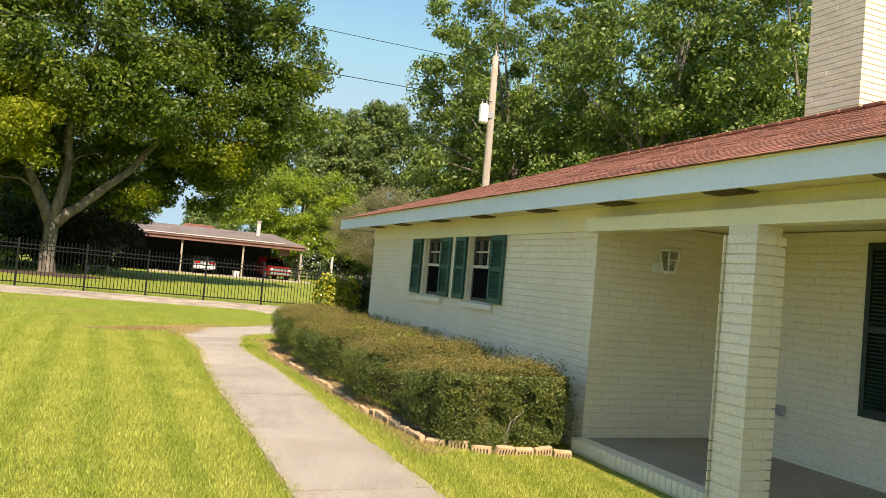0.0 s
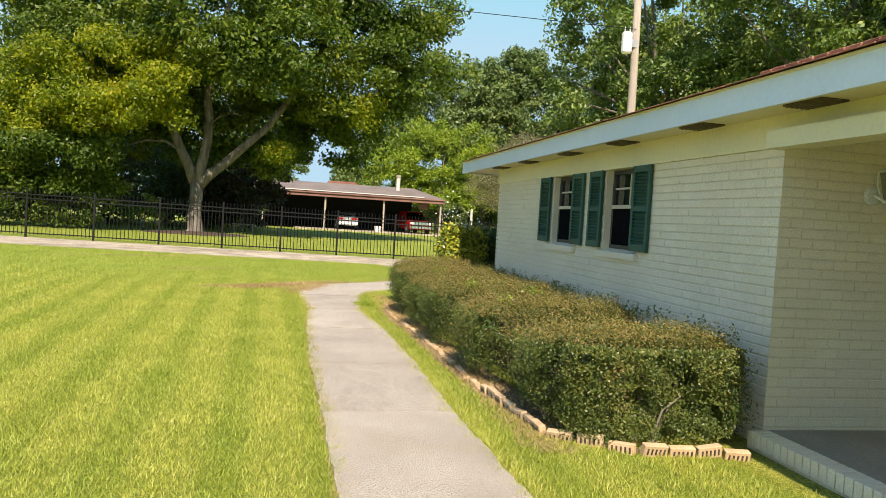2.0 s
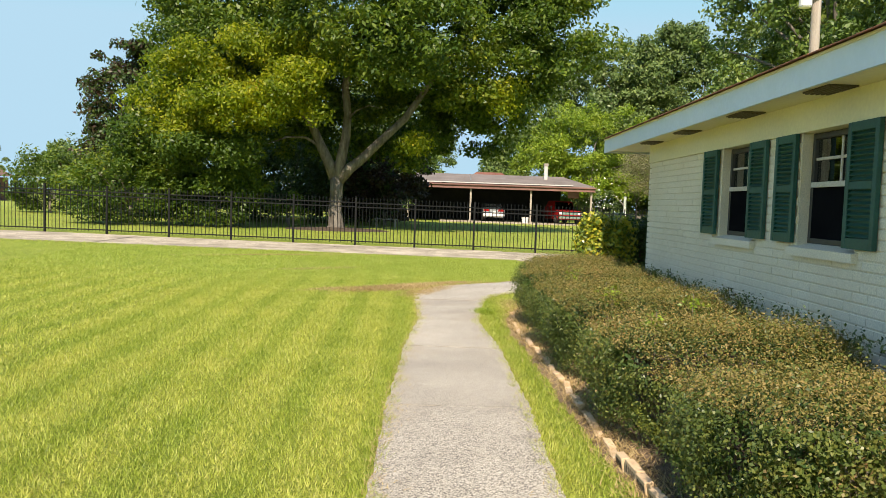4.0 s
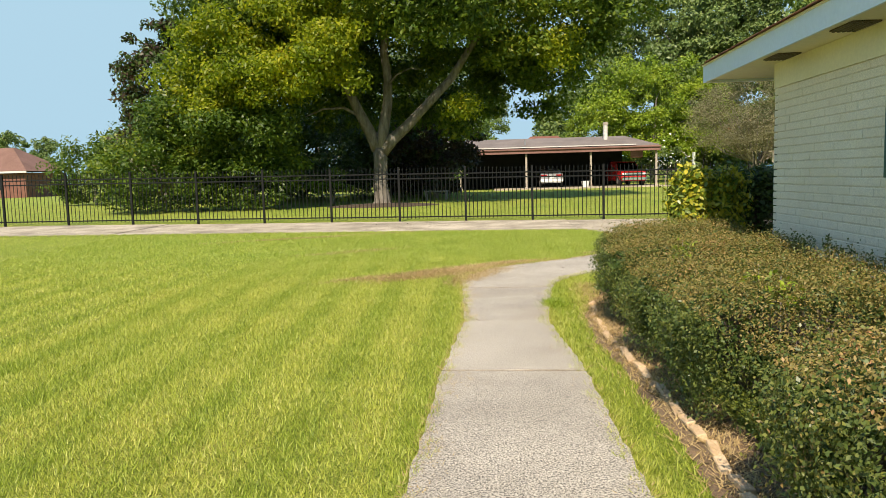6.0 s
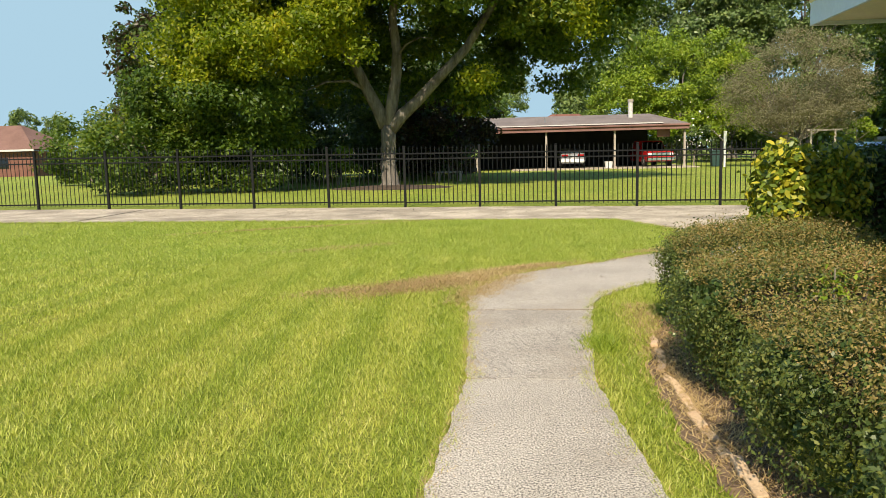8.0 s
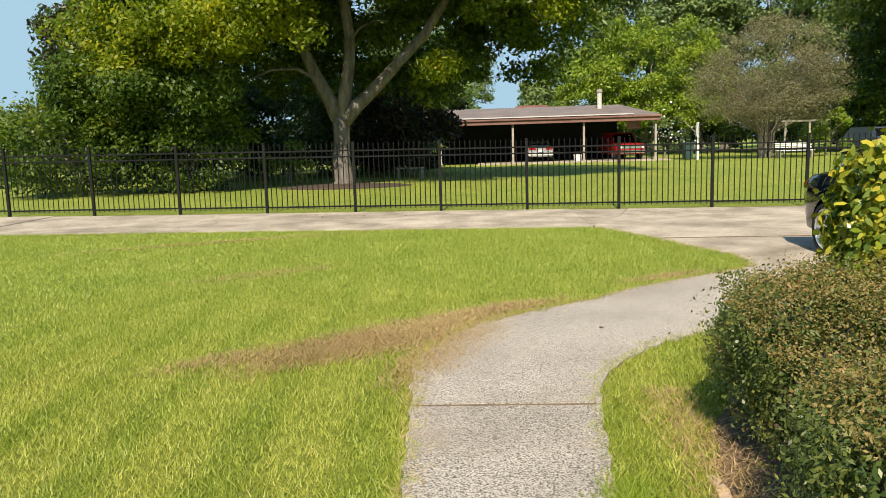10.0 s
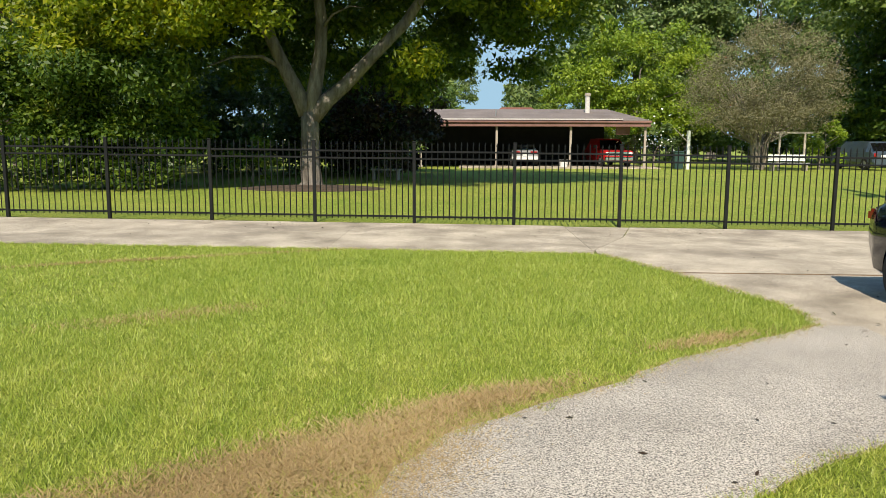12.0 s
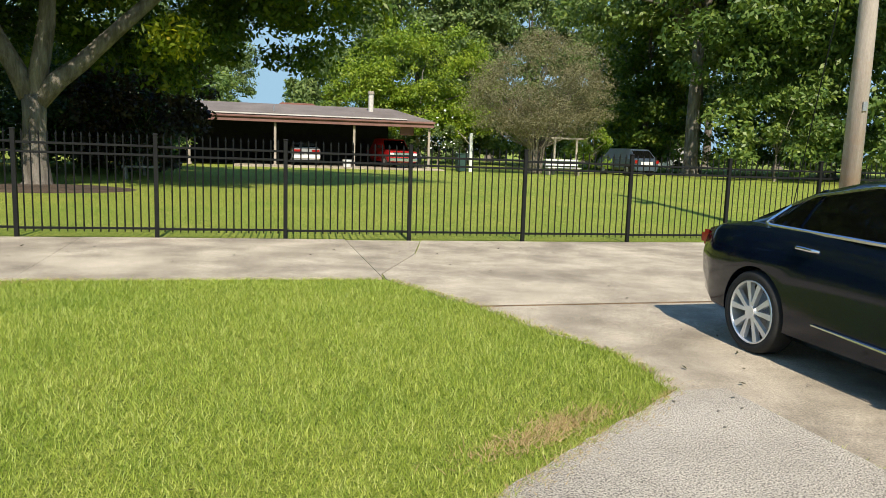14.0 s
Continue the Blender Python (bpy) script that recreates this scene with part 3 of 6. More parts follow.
EAVE, RIDGE_X, RIDGE_Z = FX - 0.03, 7.2, 4.14
RY = FY + 0.03
SL = (RIDGE_Z - FTOP - 0.02) / (RIDGE_X - EAVE)
bm = bmesh.new()
run = RIDGE_X - EAVE
P = [bm.verts.new(p) for p in ((EAVE, RY, FTOP + 0.02), (EAVE, -6, FTOP + 0.02), (RIDGE_X, -6, RIDGE_Z), (RIDGE_X, RY - run, RIDGE_Z), (2 * RIDGE_X - EAVE, RY, FTOP + 0.02), (2 * RIDGE_X - EAVE, -6, FTOP + 0.02))]
for f in ((1, 0, 3, 2), (0, 4, 3), (4, 5, 2, 3), (1, 2, 5)):
    bm.faces.new([P[k] for k in f])
bmesh.ops.recalc_face_normals(bm, faces=bm.faces[:])
roof = part("roof", bm, M_SHINGLE, house, "weathered red asphalt shingle hip roof")
tab = bmesh.new()
box(tab, (-0.075, -0.148, 0.0), (0.082, 0.148, 0.009), 0.002)
SHINGLE = mesh_of("shingle", tab, M_SHINGLE)
slope_deg = math.degrees(math.atan(SL))
rr = random.Random(3)
sh_pos = []
for row in range(29):
    d = 0.05 + row * 0.138
    y = -2.0 + (row % 2) * 0.15
    top = RY - d * math.cos(math.atan(SL)) - 0.12
    while y < top:
        sh_pos.append((d, y))
        y += 0.303
sh_pos.sort(key=lambda p: (p[0] > 1.2, abs(p[1] - 4)))
joined = []
for k, (d, y) in enumerate(sh_pos):
    x = EAVE + d * math.cos(math.atan(SL))
    z = FTOP + 0.022 + d * math.sin(math.atan(SL))
    m = pose(x, y + rr.uniform(-0.012, 0.012), z, 0, -slope_deg + 1.8 + rr.uniform(-0.6, 1.4), rr.uniform(-0.8, 0.8))
    if k < 300:
        piece_jobs.append((roof, SHINGLE, m))
    else:
        for p in SHINGLE.polygons:
            joined.append([m @ SHINGLE.vertices[i].co for i in p.vertices])
quads = [v for f in joined if len(f) == 4 for v in f]
tagged(part("shingles", raw_mesh("shingles", quads, 4, M_SHINGLE), None, roof), kind="stuff")
RIDGE_TILE = mesh_of("ridge_shingle", boxed((RIDGE_X - 0.13, -0.3, RIDGE_Z - 0.03), (RIDGE_X + 0.13, -0.02, RIDGE_Z + 0.02), 0.01), M_SHINGLE)
for k in range(40):
    piece_jobs.append((roof, RIDGE_TILE, Matrix.Translation((0, RY - run - 0.02 - 0.3 * k, 0.004 * (k % 2)))))

chimney = part("chimney", boxed((7.45, 7.01, 3.7), (8.45, 7.82, 6.9)), M_JOINT, house, "cream-painted brick chimney")
brick_face(chimney, (7.45, 7.0, 0), (0, 1), 0, 0.83, 3.9, 6.9, (), 0)
brick_face(chimney, (7.44, 7.01, 0), (1, 0), 90, 1.02, 3.9, 6.9, (), 0)
part("flashing", boxed((7.40, 6.96, 3.9), (8.5, 7.87, 4.15), 0.01), M_STEEL, chimney)


def window_unit(a, b):
    """A double-hung window with its reveal, sashes, panes and sloping brick sill."""
    w = part("window", boxed((WX + 0.10, a + 0.02, SILL_Z), (WX + 0.14, a + 0.06, HEAD_Z)), M_FRAME, house, "dark double-hung window with cream meeting rail")
    mid = (SILL_Z + HEAD_Z) / 2 + 0.03
    for lo, hi, mt, nm in (((WX + 0.10, b - 0.06, SILL_Z), (WX + 0.14, b - 0.02, HEAD_Z), M_FRAME, "stile"), ((WX + 0.10, a + 0.06, HEAD_Z - 0.05), (WX + 0.14, b - 0.06, HEAD_Z - 0.004), M_FRAME, "head"),
                           ((WX + 0.08, a + 0.06, mid - 0.022), (WX + 0.13, b - 0.06, mid + 0.022), M_RAIL, "meeting_rail"), ((WX + 0.10, a + 0.06, SILL_Z), (WX + 0.14, b - 0.06, SILL_Z + 0.045), M_FRAME, "bottom_rail"),
                           ((WX + 0.115, (a + b) / 2 - 0.012, mid + 0.022), (WX + 0.13, (a + b) / 2 + 0.012, HEAD_Z - 0.05), M_RAIL, "glazing_bar"),
                           ((WX + 0.115, a + 0.06, (mid + HEAD_Z) / 2 - 0.012), (WX + 0.128, b - 0.06, (mid + HEAD_Z) / 2 + 0.012), M_RAIL, "glazing_bar")):
        part(nm, boxed(lo, hi, 0.003), mt, w)
    pane = part("pane", boxed((WX + 0.132, a + 0.06, SILL_Z + 0.045), (WX + 0.136, b - 0.06, HEAD_Z - 0.05)), M_GLASS, w)
    pane.visible_shadow = False
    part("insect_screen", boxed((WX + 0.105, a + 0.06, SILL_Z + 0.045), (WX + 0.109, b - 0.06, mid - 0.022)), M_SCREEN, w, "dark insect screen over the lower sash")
    part("reveal", boxed((WX + 0.016, a - 0.004, SILL_Z - 0.06), (WX + 0.22, a + 0.019, HEAD_Z + 0.005)), M_BRICK, w)
    part("reveal", boxed((WX + 0.016, b - 0.019, SILL_Z - 0.06), (WX + 0.22, b + 0.004, HEAD_Z + 0.005)), M_BRICK, w)
    bm = bmesh.new()
    prof = [(WX - 0.045, SILL_Z - 0.105), (WX - 0.045, SILL_Z - 0.035), (WX + 0.11, SILL_Z + 0.0), (WX + 0.20, SILL_Z), (WX + 0.20, SILL_Z - 0.088), (WX + 0.013, SILL_Z - 0.105)]
    A = [bm.verts.new((x, a - 0.06, z)) for x, z in prof]
    B = [bm.verts.new((x, b + 0.06, z)) for x, z in prof]
    bm.faces.new(A)
    bm.faces.new(B[::-1])
    for k in range(len(prof)):
        bm.faces.new((A[k], B[k], B[(k + 1) % len(prof)], A[(k + 1) % len(prof)]))
    bmesh.ops.recalc_face_normals(bm, faces=bm.faces[:])
    part("sill", bm, M_BRICK, w)
    # added sheet behind the pane; its near-black colour stands for the unlit room
    part("room_backing", boxed((WX + 0.9, a - 0.5, 0.6), (WX + 0.93, b + 0.5, 2.44)), M_INSIDE_SHADE, w)
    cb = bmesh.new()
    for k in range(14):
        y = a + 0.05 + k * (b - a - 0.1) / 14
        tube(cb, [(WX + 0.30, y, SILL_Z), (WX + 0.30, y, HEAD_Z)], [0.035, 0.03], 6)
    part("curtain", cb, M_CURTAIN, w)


def shutter(a, b, x=None, mat=M_SHUTTER, z0=SILL_Z, z1=HEAD_Z, label="dark green louvred wooden shutter"):
    x = WX if x is None else x
    s = part("shutter", boxed((x - 0.042, a, z0), (x - 0.004, a + 0.05, z1), 0.004), mat, house, label)
    part("stile", boxed((x - 0.042, b - 0.05, z0), (x - 0.004, b, z1), 0.004), mat, s)
    zm = (z0 + z1) / 2
    for lo, hi in ((z0, z0 + 0.08), (zm - 0.03, zm + 0.03), (z1 - 0.07, z1)):
        part("rail", boxed((x - 0.040, a + 0.05, lo), (x - 0.006, b - 0.05, hi), 0.003), mat, s)
    part("backing", boxed((x - 0.012, a + 0.05, z0 + 0.08), (x - 0.008, b - 0.05, z1 - 0.07)), mat, s)
    for lo, hi in ((z0 + 0.08, zm - 0.03), (zm + 0.03, z1 - 0.07)):
        n = int((hi - lo) / 0.036)
        for k in range(n):
            z = lo + (k + 0.5) * (hi - lo) / n
            bm = bmesh.new()
            bmesh.ops.create_cube(bm, size=1, matrix=pose(x - 0.025, (a + b) / 2, z, 0, -38, 0) @ Matrix.Diagonal((0.036, b - a - 0.1, 0.007, 1)))
            part("louvre", bm, mat, s)


for a, b in WIN:
    window_unit(a, b)
for a, b in ((12.24, 12.66), (11.00, 11.38), (10.42, 10.80), (9.20, 9.60)):
    shutter(a, b)
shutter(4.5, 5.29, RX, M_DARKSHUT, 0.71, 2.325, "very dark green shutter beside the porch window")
ol = part("outlet_cover", boxed((RX - 0.035, 6.13, 0.53), (RX - 0.004, 6.27, 0.64), 0.006), M_STEEL, house, "grey metal outdoor outlet cover")
part("flap", boxed((RX - 0.045, 6.14, 0.54), (RX - 0.036, 6.19, 0.63), 0.004), M_STEEL, ol)

# porch lantern
lan = thing("wall_lantern", "white metal caged lantern with clear glass on the porch wall", "lamp", (4.66, Y0, 2.03))
bm = bmesh.new()
bmesh.ops.create_cone(bm, cap_ends=True, segments=20, radius1=0.075, radius2=0.06, depth=0.03, matrix=pose(-0.07, -0.016, -0.06, 90, 0, 0))
part("back_plate", bm, M_WHITE, lan, smooth=False)
part("arm", tube(bmesh.new(), [(-0.07, -0.03, -0.06), (-0.05, -0.09, -0.09), (0.0, -0.12, -0.14), (0.0, -0.12, -0.10)], [0.012] * 4, 8), M_WHITE, lan)
part("cap", boxed((-0.075, -0.195, 0.125), (0.075, -0.045, 0.15), 0.008), M_WHITE, lan)
part("collar", boxed((-0.045, -0.165, -0.12), (0.045, -0.075, -0.09), 0.006), M_WHITE, lan)
for sx in (-1, 1):
    for sy in (-1, 1):
        part("bar", tube(bmesh.new(), [(sx * 0.068, -0.12 + sy * 0.068, 0.126), (sx * 0.07, -0.12 + sy * 0.07, 0.03), (sx * 0.04, -0.12 + sy * 0.04, -0.10)], [0.008] * 3, 6), M_WHITE, lan)
part("hoop", boxed((-0.078, -0.198, 0.02), (0.078, -0.19, 0.036)), M_WHITE, lan)
bm = bmesh.new()
bmesh.ops.create_cone(bm, cap_ends=True, segments=4, radius1=0.05, radius2=0.088, depth=0.21, matrix=pose(0, -0.12, 0.017, 0, 0, 45))
g = part("glass", bm, glassy("lantern_glass", (0.8, 0.82, 0.78), clear=0.9), lan)
g.visible_shadow = False
bm = bmesh.new()
bmesh.ops.create_uvsphere(bm, u_segments=12, v_segments=8, radius=0.03, matrix=pose(0, -0.12, 0.0))
part("bulb", bm, M_WHITE, lan, smooth=True)

# ---- the iron fence ----
FENCE_Y = 28.9
POST = mesh_of("post", boxed((-0.032, -0.032, -0.05), (0.032, 0.032, 1.62), 0.004), M_IRON)
CAP = mesh_of("cap", boxed((-0.038, -0.038, 1.62), (0.038, 0.038, 1.65), 0.008), M_IRON)
bm = tube(bmesh.new(), [(0, 0, 0.10), (0, 0, 1.56)], [0.0115, 0.0115], 4)
tube(bm, [(0, 0, 1.56), (0, 0, 1.575), (0, 0, 1.64)], [0.012, 0.017, 0.002], 4)
PICKET = mesh_of("picket", bm, M_IRON)
RAIL = mesh_of("rail", boxed((0.0155, -0.016, -0.018), (0.9845, 0.016, 0.018), 0.003), M_IRON)


def post_x(k):
    """Where the posts stand; the bay beside the old joint is a little short."""
    return -2.22 + 2.095 * (k - 4) if k <= 4 else -0.22 if k == 5 else 1.77 + 2.09 * (k - 6)


for i in range(-8, 15):
    x0, wide = post_x(i), post_x(i + 1) - post_x(i)
    za, zb = float(gz(x0, FENCE_Y)), float(gz(x0 + wide, FENCE_Y))
    shear = Matrix(((wide, 0, 0, 0), (0, 1, 0, 0), (zb - za, 0, 1, 0), (0, 0, 0, 1)))
    fp = thing("fence_panel", "black iron picket fence panel with spear tips", "fence", (x0, FENCE_Y, za), "fence along the driveway")
    p0 = part("post", POST, None, fp)
    part("cap", CAP, None, p0)
    for z in (0.15, 1.30, 1.44):
        rl = part("rail", RAIL, None, fp)
        rl.matrix_basis = Matrix.Translation((0, 0, z)) @ shear
    for k in range(1, 17):
        pk = part("picket", PICKET, None, fp)
        dx = wide * k / 17
        pk.location = (dx, 0, (zb - za) * k / 17)

# ---- plants ----
def tree(name, label, at, height, lobes, material, n, size, trunk=0.3, seed=0, clump=1.0, limbs=9, bark=None, lean=(0, 0), fork=0.3, per_clump=90, group="", material2=None, share2=0.0):
    """Tapered trunk, limbs to the clumps, and leaves in uneven clumps inside the lobes (centre, radii), in metres from the foot."""
    r = np.random.default_rng(seed)
    t = thing(name, label, "tree", at, group)
    bark = bark or M_BARK
    weights = np.array([rx * ry * rz for _, (rx, ry, rz) in lobes]) ** 0.67
    weights /= weights.sum()
    nc = max(6, n // per_clump)
    cs = []
    for k in r.choice(len(lobes), nc, p=weights):
        c, rad = lobes[k]
        d = unit(r.normal(size=(1, 3)))[0]
        cs.append(np.array(c) + d * np.array(rad) * r.uniform(0.45, 1.0) ** 0.6)
    cs = np.array(cs)
    cr = clump * r.uniform(0.55, 1.35, nc)
    pts = np.repeat(cs, per_clump, axis=0)
    off = unit(r.normal(size=pts.shape)) * (r.uniform(0, 1, len(pts)) ** 0.45)[:, None] * np.repeat(cr, per_clump)[:, None]
    off[:, 2] *= 0.62
    off[:, 2] -= 0.25 * (off[:, 0] ** 2 + off[:, 1] ** 2) / np.repeat(cr, per_clump)
    pts = pts + off
    keep = pts[:, 2] > 0.15
    pts, off = pts[keep], off[keep]
    if material2 is None:
        part("crown", leaves("crown", pts, size, size * 0.5, material, r, up=unit(off + np.array([0, 0, 0.6]))), None, t)
    else:
        sel = r.uniform(size=len(pts)) < share2
        part("crown", leaves("crown", pts[~sel], size, size * 0.5, material, r, up=unit(off[~sel] + np.array([0, 0, 0.6]))), None, t)
        part("crown", leaves("crown", pts[sel], size, size * 0.5, material2, r, up=unit(off[sel] + np.array([0, 0, 0.6]))), None, t)
    bm = bmesh.new()
    if trunk:
        top = height * fork
        ks = [0, 0.04, 0.12, 0.4, 0.75, 1.0]
        wid = [1.75, 1.25, 1.0, 0.88, 0.82, 0.85]
        tube(bm, [(lean[0] * k + 0.05 * math.sin(9 * k), lean[1] * k, top * k - 0.1) for k in ks], [trunk * w for w in wid], 12)
        part("trunk", bm, bark, t, smooth=True)
        order = r.permutation(nc)[:limbs]
        for k in order:
            e = cs[k]
            s = np.array([lean[0], lean[1], top * 0.96])
            m1 = s + (e - s) * 0.33 + np.array([0, 0, 0.10 * np.linalg.norm(e - s)])
            m2 = s + (e - s) * 0.68 + r.normal(size=3) * 0.3 + np.array([0, 0, 0.06 * np.linalg.norm(e - s)])
            part("limb", tube(bmesh.new(), [s, m1, m2, e], [trunk * 0.42, trunk * 0.3, trunk * 0.18, trunk * 0.05], 7), bark, t, smooth=True)
    return t


def limb(t, pts, radii):
    return part("limb", tube(bmesh.new(), pts, radii, 10), M_BARK, t, smooth=True)


# the old pecan behind the fence
pecan = tree("pecan_tree", "large spreading pecan tree with pale forked trunk and yellowing lower boughs", (-4.34, 38.6, 0.25), 17,
             [((0.6, 0.8, 11.5), (7.6, 6.5, 4.8)), ((5.5, 0.5, 9.0), (5.2, 5.0, 3.2)), ((-4.2, 1.5, 9.2), (4.2, 4.5, 4.0)), ((0.6, 0.5, 15.0), (5.6, 5, 3.0)), ((8.2, 0.5, 7.8), (2.0, 2.5, 2.6)), ((3.5, -3.0, 8.6), (4.5, 3.0, 2.2)),
              ((0.0, 4.5, 7.0), (7.0, 2.8, 3.4)), ((-6.2, 0.5, 5.4), (3.2, 3.0, 2.4)), ((-3.0, 2.8, 5.8), (4.5, 2.0, 2.2)), ((-7.2, 1.0, 7.4), (1.8, 2.5, 2.6)), ((3.0, 3.5, 5.4), (3.2, 2.0, 1.9)), ((5.4, 2.0, 6.0), (2.0, 1.8, 1.6)), ((7.2, 3.0, 5.8), (1.8, 2.0, 2.0)), ((9.4, 0.5, 12.4), (2.6, 3.2, 2.8)), ((7.0, 0.5, 15.0), (3.6, 3.6, 2.4)), ((10.2, 0.0, 9.6), (2.2, 2.4, 2.2)), ((-6.4, 0.5, 11.5), (2.6, 3.0, 3.0))],
             M_LEAF_PECAN, 230000, 0.225, 0.36, 11, 1.05, 0, fork=0.15, per_clump=230)
limb(pecan, [(-0.08, 0, 2.4), (-0.35, -0.05, 3.1), (-0.75, -0.15, 3.9), (-1.15, -0.2, 4.8), (-1.6, 0.2, 6.6), (-3.4, 0.8, 9.5)], [0.27, 0.25, 0.22, 0.19, 0.14, 0.06])
limb(pecan, [(0.05, 0, 2.4), (0.22, 0.05, 3.4), (0.40, 0.1, 4.4), (0.45, 0.1, 5.4), (0.28, 0.2, 6.6), (0.7, 0.3, 9.0), (1.4, 0.3, 12.5)], [0.27, 0.24, 0.21, 0.19, 0.17, 0.13, 0.06])
limb(pecan, [(0.12, 0, 2.3), (0.6, 0.0, 2.85), (1.2, 0.0, 3.35), (2.15, 0.0, 4.3), (3.15, 0.1, 5.3), (4.0, 0.2, 6.6), (5.8, 0.3, 9.2)], [0.27, 0.25, 0.22, 0.19, 0.17, 0.14, 0.06])
limb(pecan, [(-1.15, -0.2, 4.8), (-1.7, -1.8, 5.6), (-2.4, -2.8, 5.9), (-3.4, -3.8, 5.8)], [0.11, 0.09, 0.06, 0.025])
limb(pecan, [(0.43, 0.1, 5.1), (0.9, -0.4, 5.5), (1.5, -0.7, 5.7), (2.0, -0.9, 5.6)], [0.05, 0.035, 0.022, 0.008])
limb(pecan, [(-0.7, -0.1, 3.8), (-1.4, -0.4, 4.2), (-2.2, -0.8, 4.15), (-2.9, -1.2, 3.8)], [0.08, 0.06, 0.045, 0.02])
r = np.random.default_rng(21)
ycs = []
for c, rad, n, tone in (((-3.0, -3.4, 5.4), (3.0, 1.8, 1.3), 40, 1), ((-6.2, -2.6, 5.2), (2.4, 2.0, 1.6), 26, 1), ((-5.0, -3.6, 6.8), (2.4, 1.2, 0.9), 12, 1), ((-1.6, -3.6, 6.2), (1.9, 1.4, 1.0), 22, 1), ((-7.4, -1.5, 4.2), (1.5, 1.6, 1.3), 14, 0), ((-2.6, -3.4, 7.6), (2.4, 1.5, 0.8), 18, 1), ((3.6, -1.2, 3.9), (0.7, 0.6, 0.5), 3, 1), ((7.4, -1.5, 6.4), (1.2, 0.9, 0.9), 4, 1),
                        ((-8.0, -2.5, 3.2), (1.8, 1.6, 1.5), 20, 0), ((-5.4, -2.8, 3.4), (2.2, 1.4, 0.9), 14, 0), ((-5.6, -2.8, 7.8), (2.2, 1.6, 1.4), 16, 0)):
    ycs.append((tone, np.array(c) + unit(r.normal(size=(n, 3))) * np.array(rad) * r.uniform(0.3, 1, (n, 1))))
for tone, leaf, words in ((1, M_LEAF_YELLOW, "yellow-green lower bough"), (0, M_LEAF_PECAN, "drooping green outer bough")):
    ypts = np.repeat(np.concatenate([c for k, c in ycs if k == tone]), 300, axis=0)
    yoff = unit(r.normal(size=ypts.shape)) * r.uniform(0, 1, (len(ypts), 1)) ** 0.5 * np.array([0.85, 0.85, 0.55])
    part("bough", leaves("bough", ypts + yoff, 0.18, 0.085, leaf, r, up=unit(yoff * 1.6 + np.array([0, -0.35, 0.5]))), None, pecan, words)
mulch = bmesh.new()
bmesh.ops.create_uvsphere(mulch, u_segments=24, v_segments=8, radius=1, matrix=Matrix.Translation((-4.2, 38.2, 0.2)) @ Matrix.Diagonal((2.6, 1.5, 0.16, 1)))
tagged(part("mulch_bed", mulch, M_SOIL_SHADE, None, smooth=True), "brown mulch ring around the pecan trunk", "mulch", kind="structure")

BALL = [((0, 0, 0.62), (0.42, 0.42, 0.34)), ((0.18, 0.1, 0.82), (0.24, 0.24, 0.16)), ((-0.2, -0.1, 0.5), (0.28, 0.28, 0.24))]


def lobed(h, w, spec=BALL):
    return [((c[0] * w, c[1] * w, c[2] * h), (rd[0] * w, rd[1] * w, rd[2] * h)) for c, rd in spec]


COLUMN = [((0, 0, 0.55), (0.40, 0.40, 0.42)), ((0.1, 0, 0.85), (0.22, 0.22, 0.14)), ((-0.1, 0, 0.28), (0.42, 0.42, 0.22))]
tree("magnolia_tree", "tall narrow magnolia with bronze undersides to its leaves", (-18.2, 47.5, 0.25), 10.5, lobed(10.5, 5.6, COLUMN), M_LEAF_DARK, 15000, 0.28, 0.2, 31, 0.8, 5, material2=M_LEAF_BROWN, share2=0.45)
BUSH = [((0, 0, 0.45), (0.48, 0.48, 0.48)), ((0.25, 0.0, 0.6), (0.28, 0.3, 0.34)), ((-0.28, 0, 0.38), (0.26, 0.3, 0.34))]


def bush(at, h, w, mat, n, size, seed, label, clump=0.5, name="shrub", **kw):
    return tree(name, label, at, h, lobed(h, w, BUSH), mat, n, size, 0.06, seed, clump, 6, M_TWIG, fork=0.25, **kw)


bush((-23.8, 50, 0.25), 4.6, 5.5, M_LEAF_PECAN, 7000, 0.22, 41, "light green rounded shrub behind the fence", 0.6)
bush((-13.2, 36.8, 0.2), 4.0, 5.4, M_LEAF_PECAN, 16000, 0.17, 42, "arching green shrub behind the fence", 0.7)
d1 = bush((-13.0, 46.5, 0.25), 6.0, 7.0, M_LEAF_DARK, 9000, 0.24, 43, "dense dark evergreen shrub in shade", 0.8)
for x, y, s, a in ((-8.5, 47.5, 1.0, 40), (-5.0, 50, 1.05, 130), (-4.2, 52.5, 0.9, 220), (-17.5, 52, 1.3, 300), (-23, 58, 1.2, 10), (-10.5, 53.0, 1.35, 75)):
    c = copy_thing(d1, pose(x, y, 0.25, 0, 0, a) @ Matrix.Diagonal((s, s, s, 1)))
    c.scale = (s, s, s)
bush((-2.7, 47.0, 0.25), 5.6, 5.0, M_LEAF_BROWN, 8000, 0.24, 44, "dark bronze-leaved shrub at the carport", 0.6)
bush((-9.6, 37.4, 0.2), 3.5, 4.4, M_LEAF_PECAN, 12000, 0.17, 47, "mid-green spreading shrub behind the fence", 0.6)
bush((-7.2, 41.8, 0.25), 1.9, 2.0, M_LEAF_LIGHT, 900, 0.22, 45, "small light shrub below the pecan", 0.35)

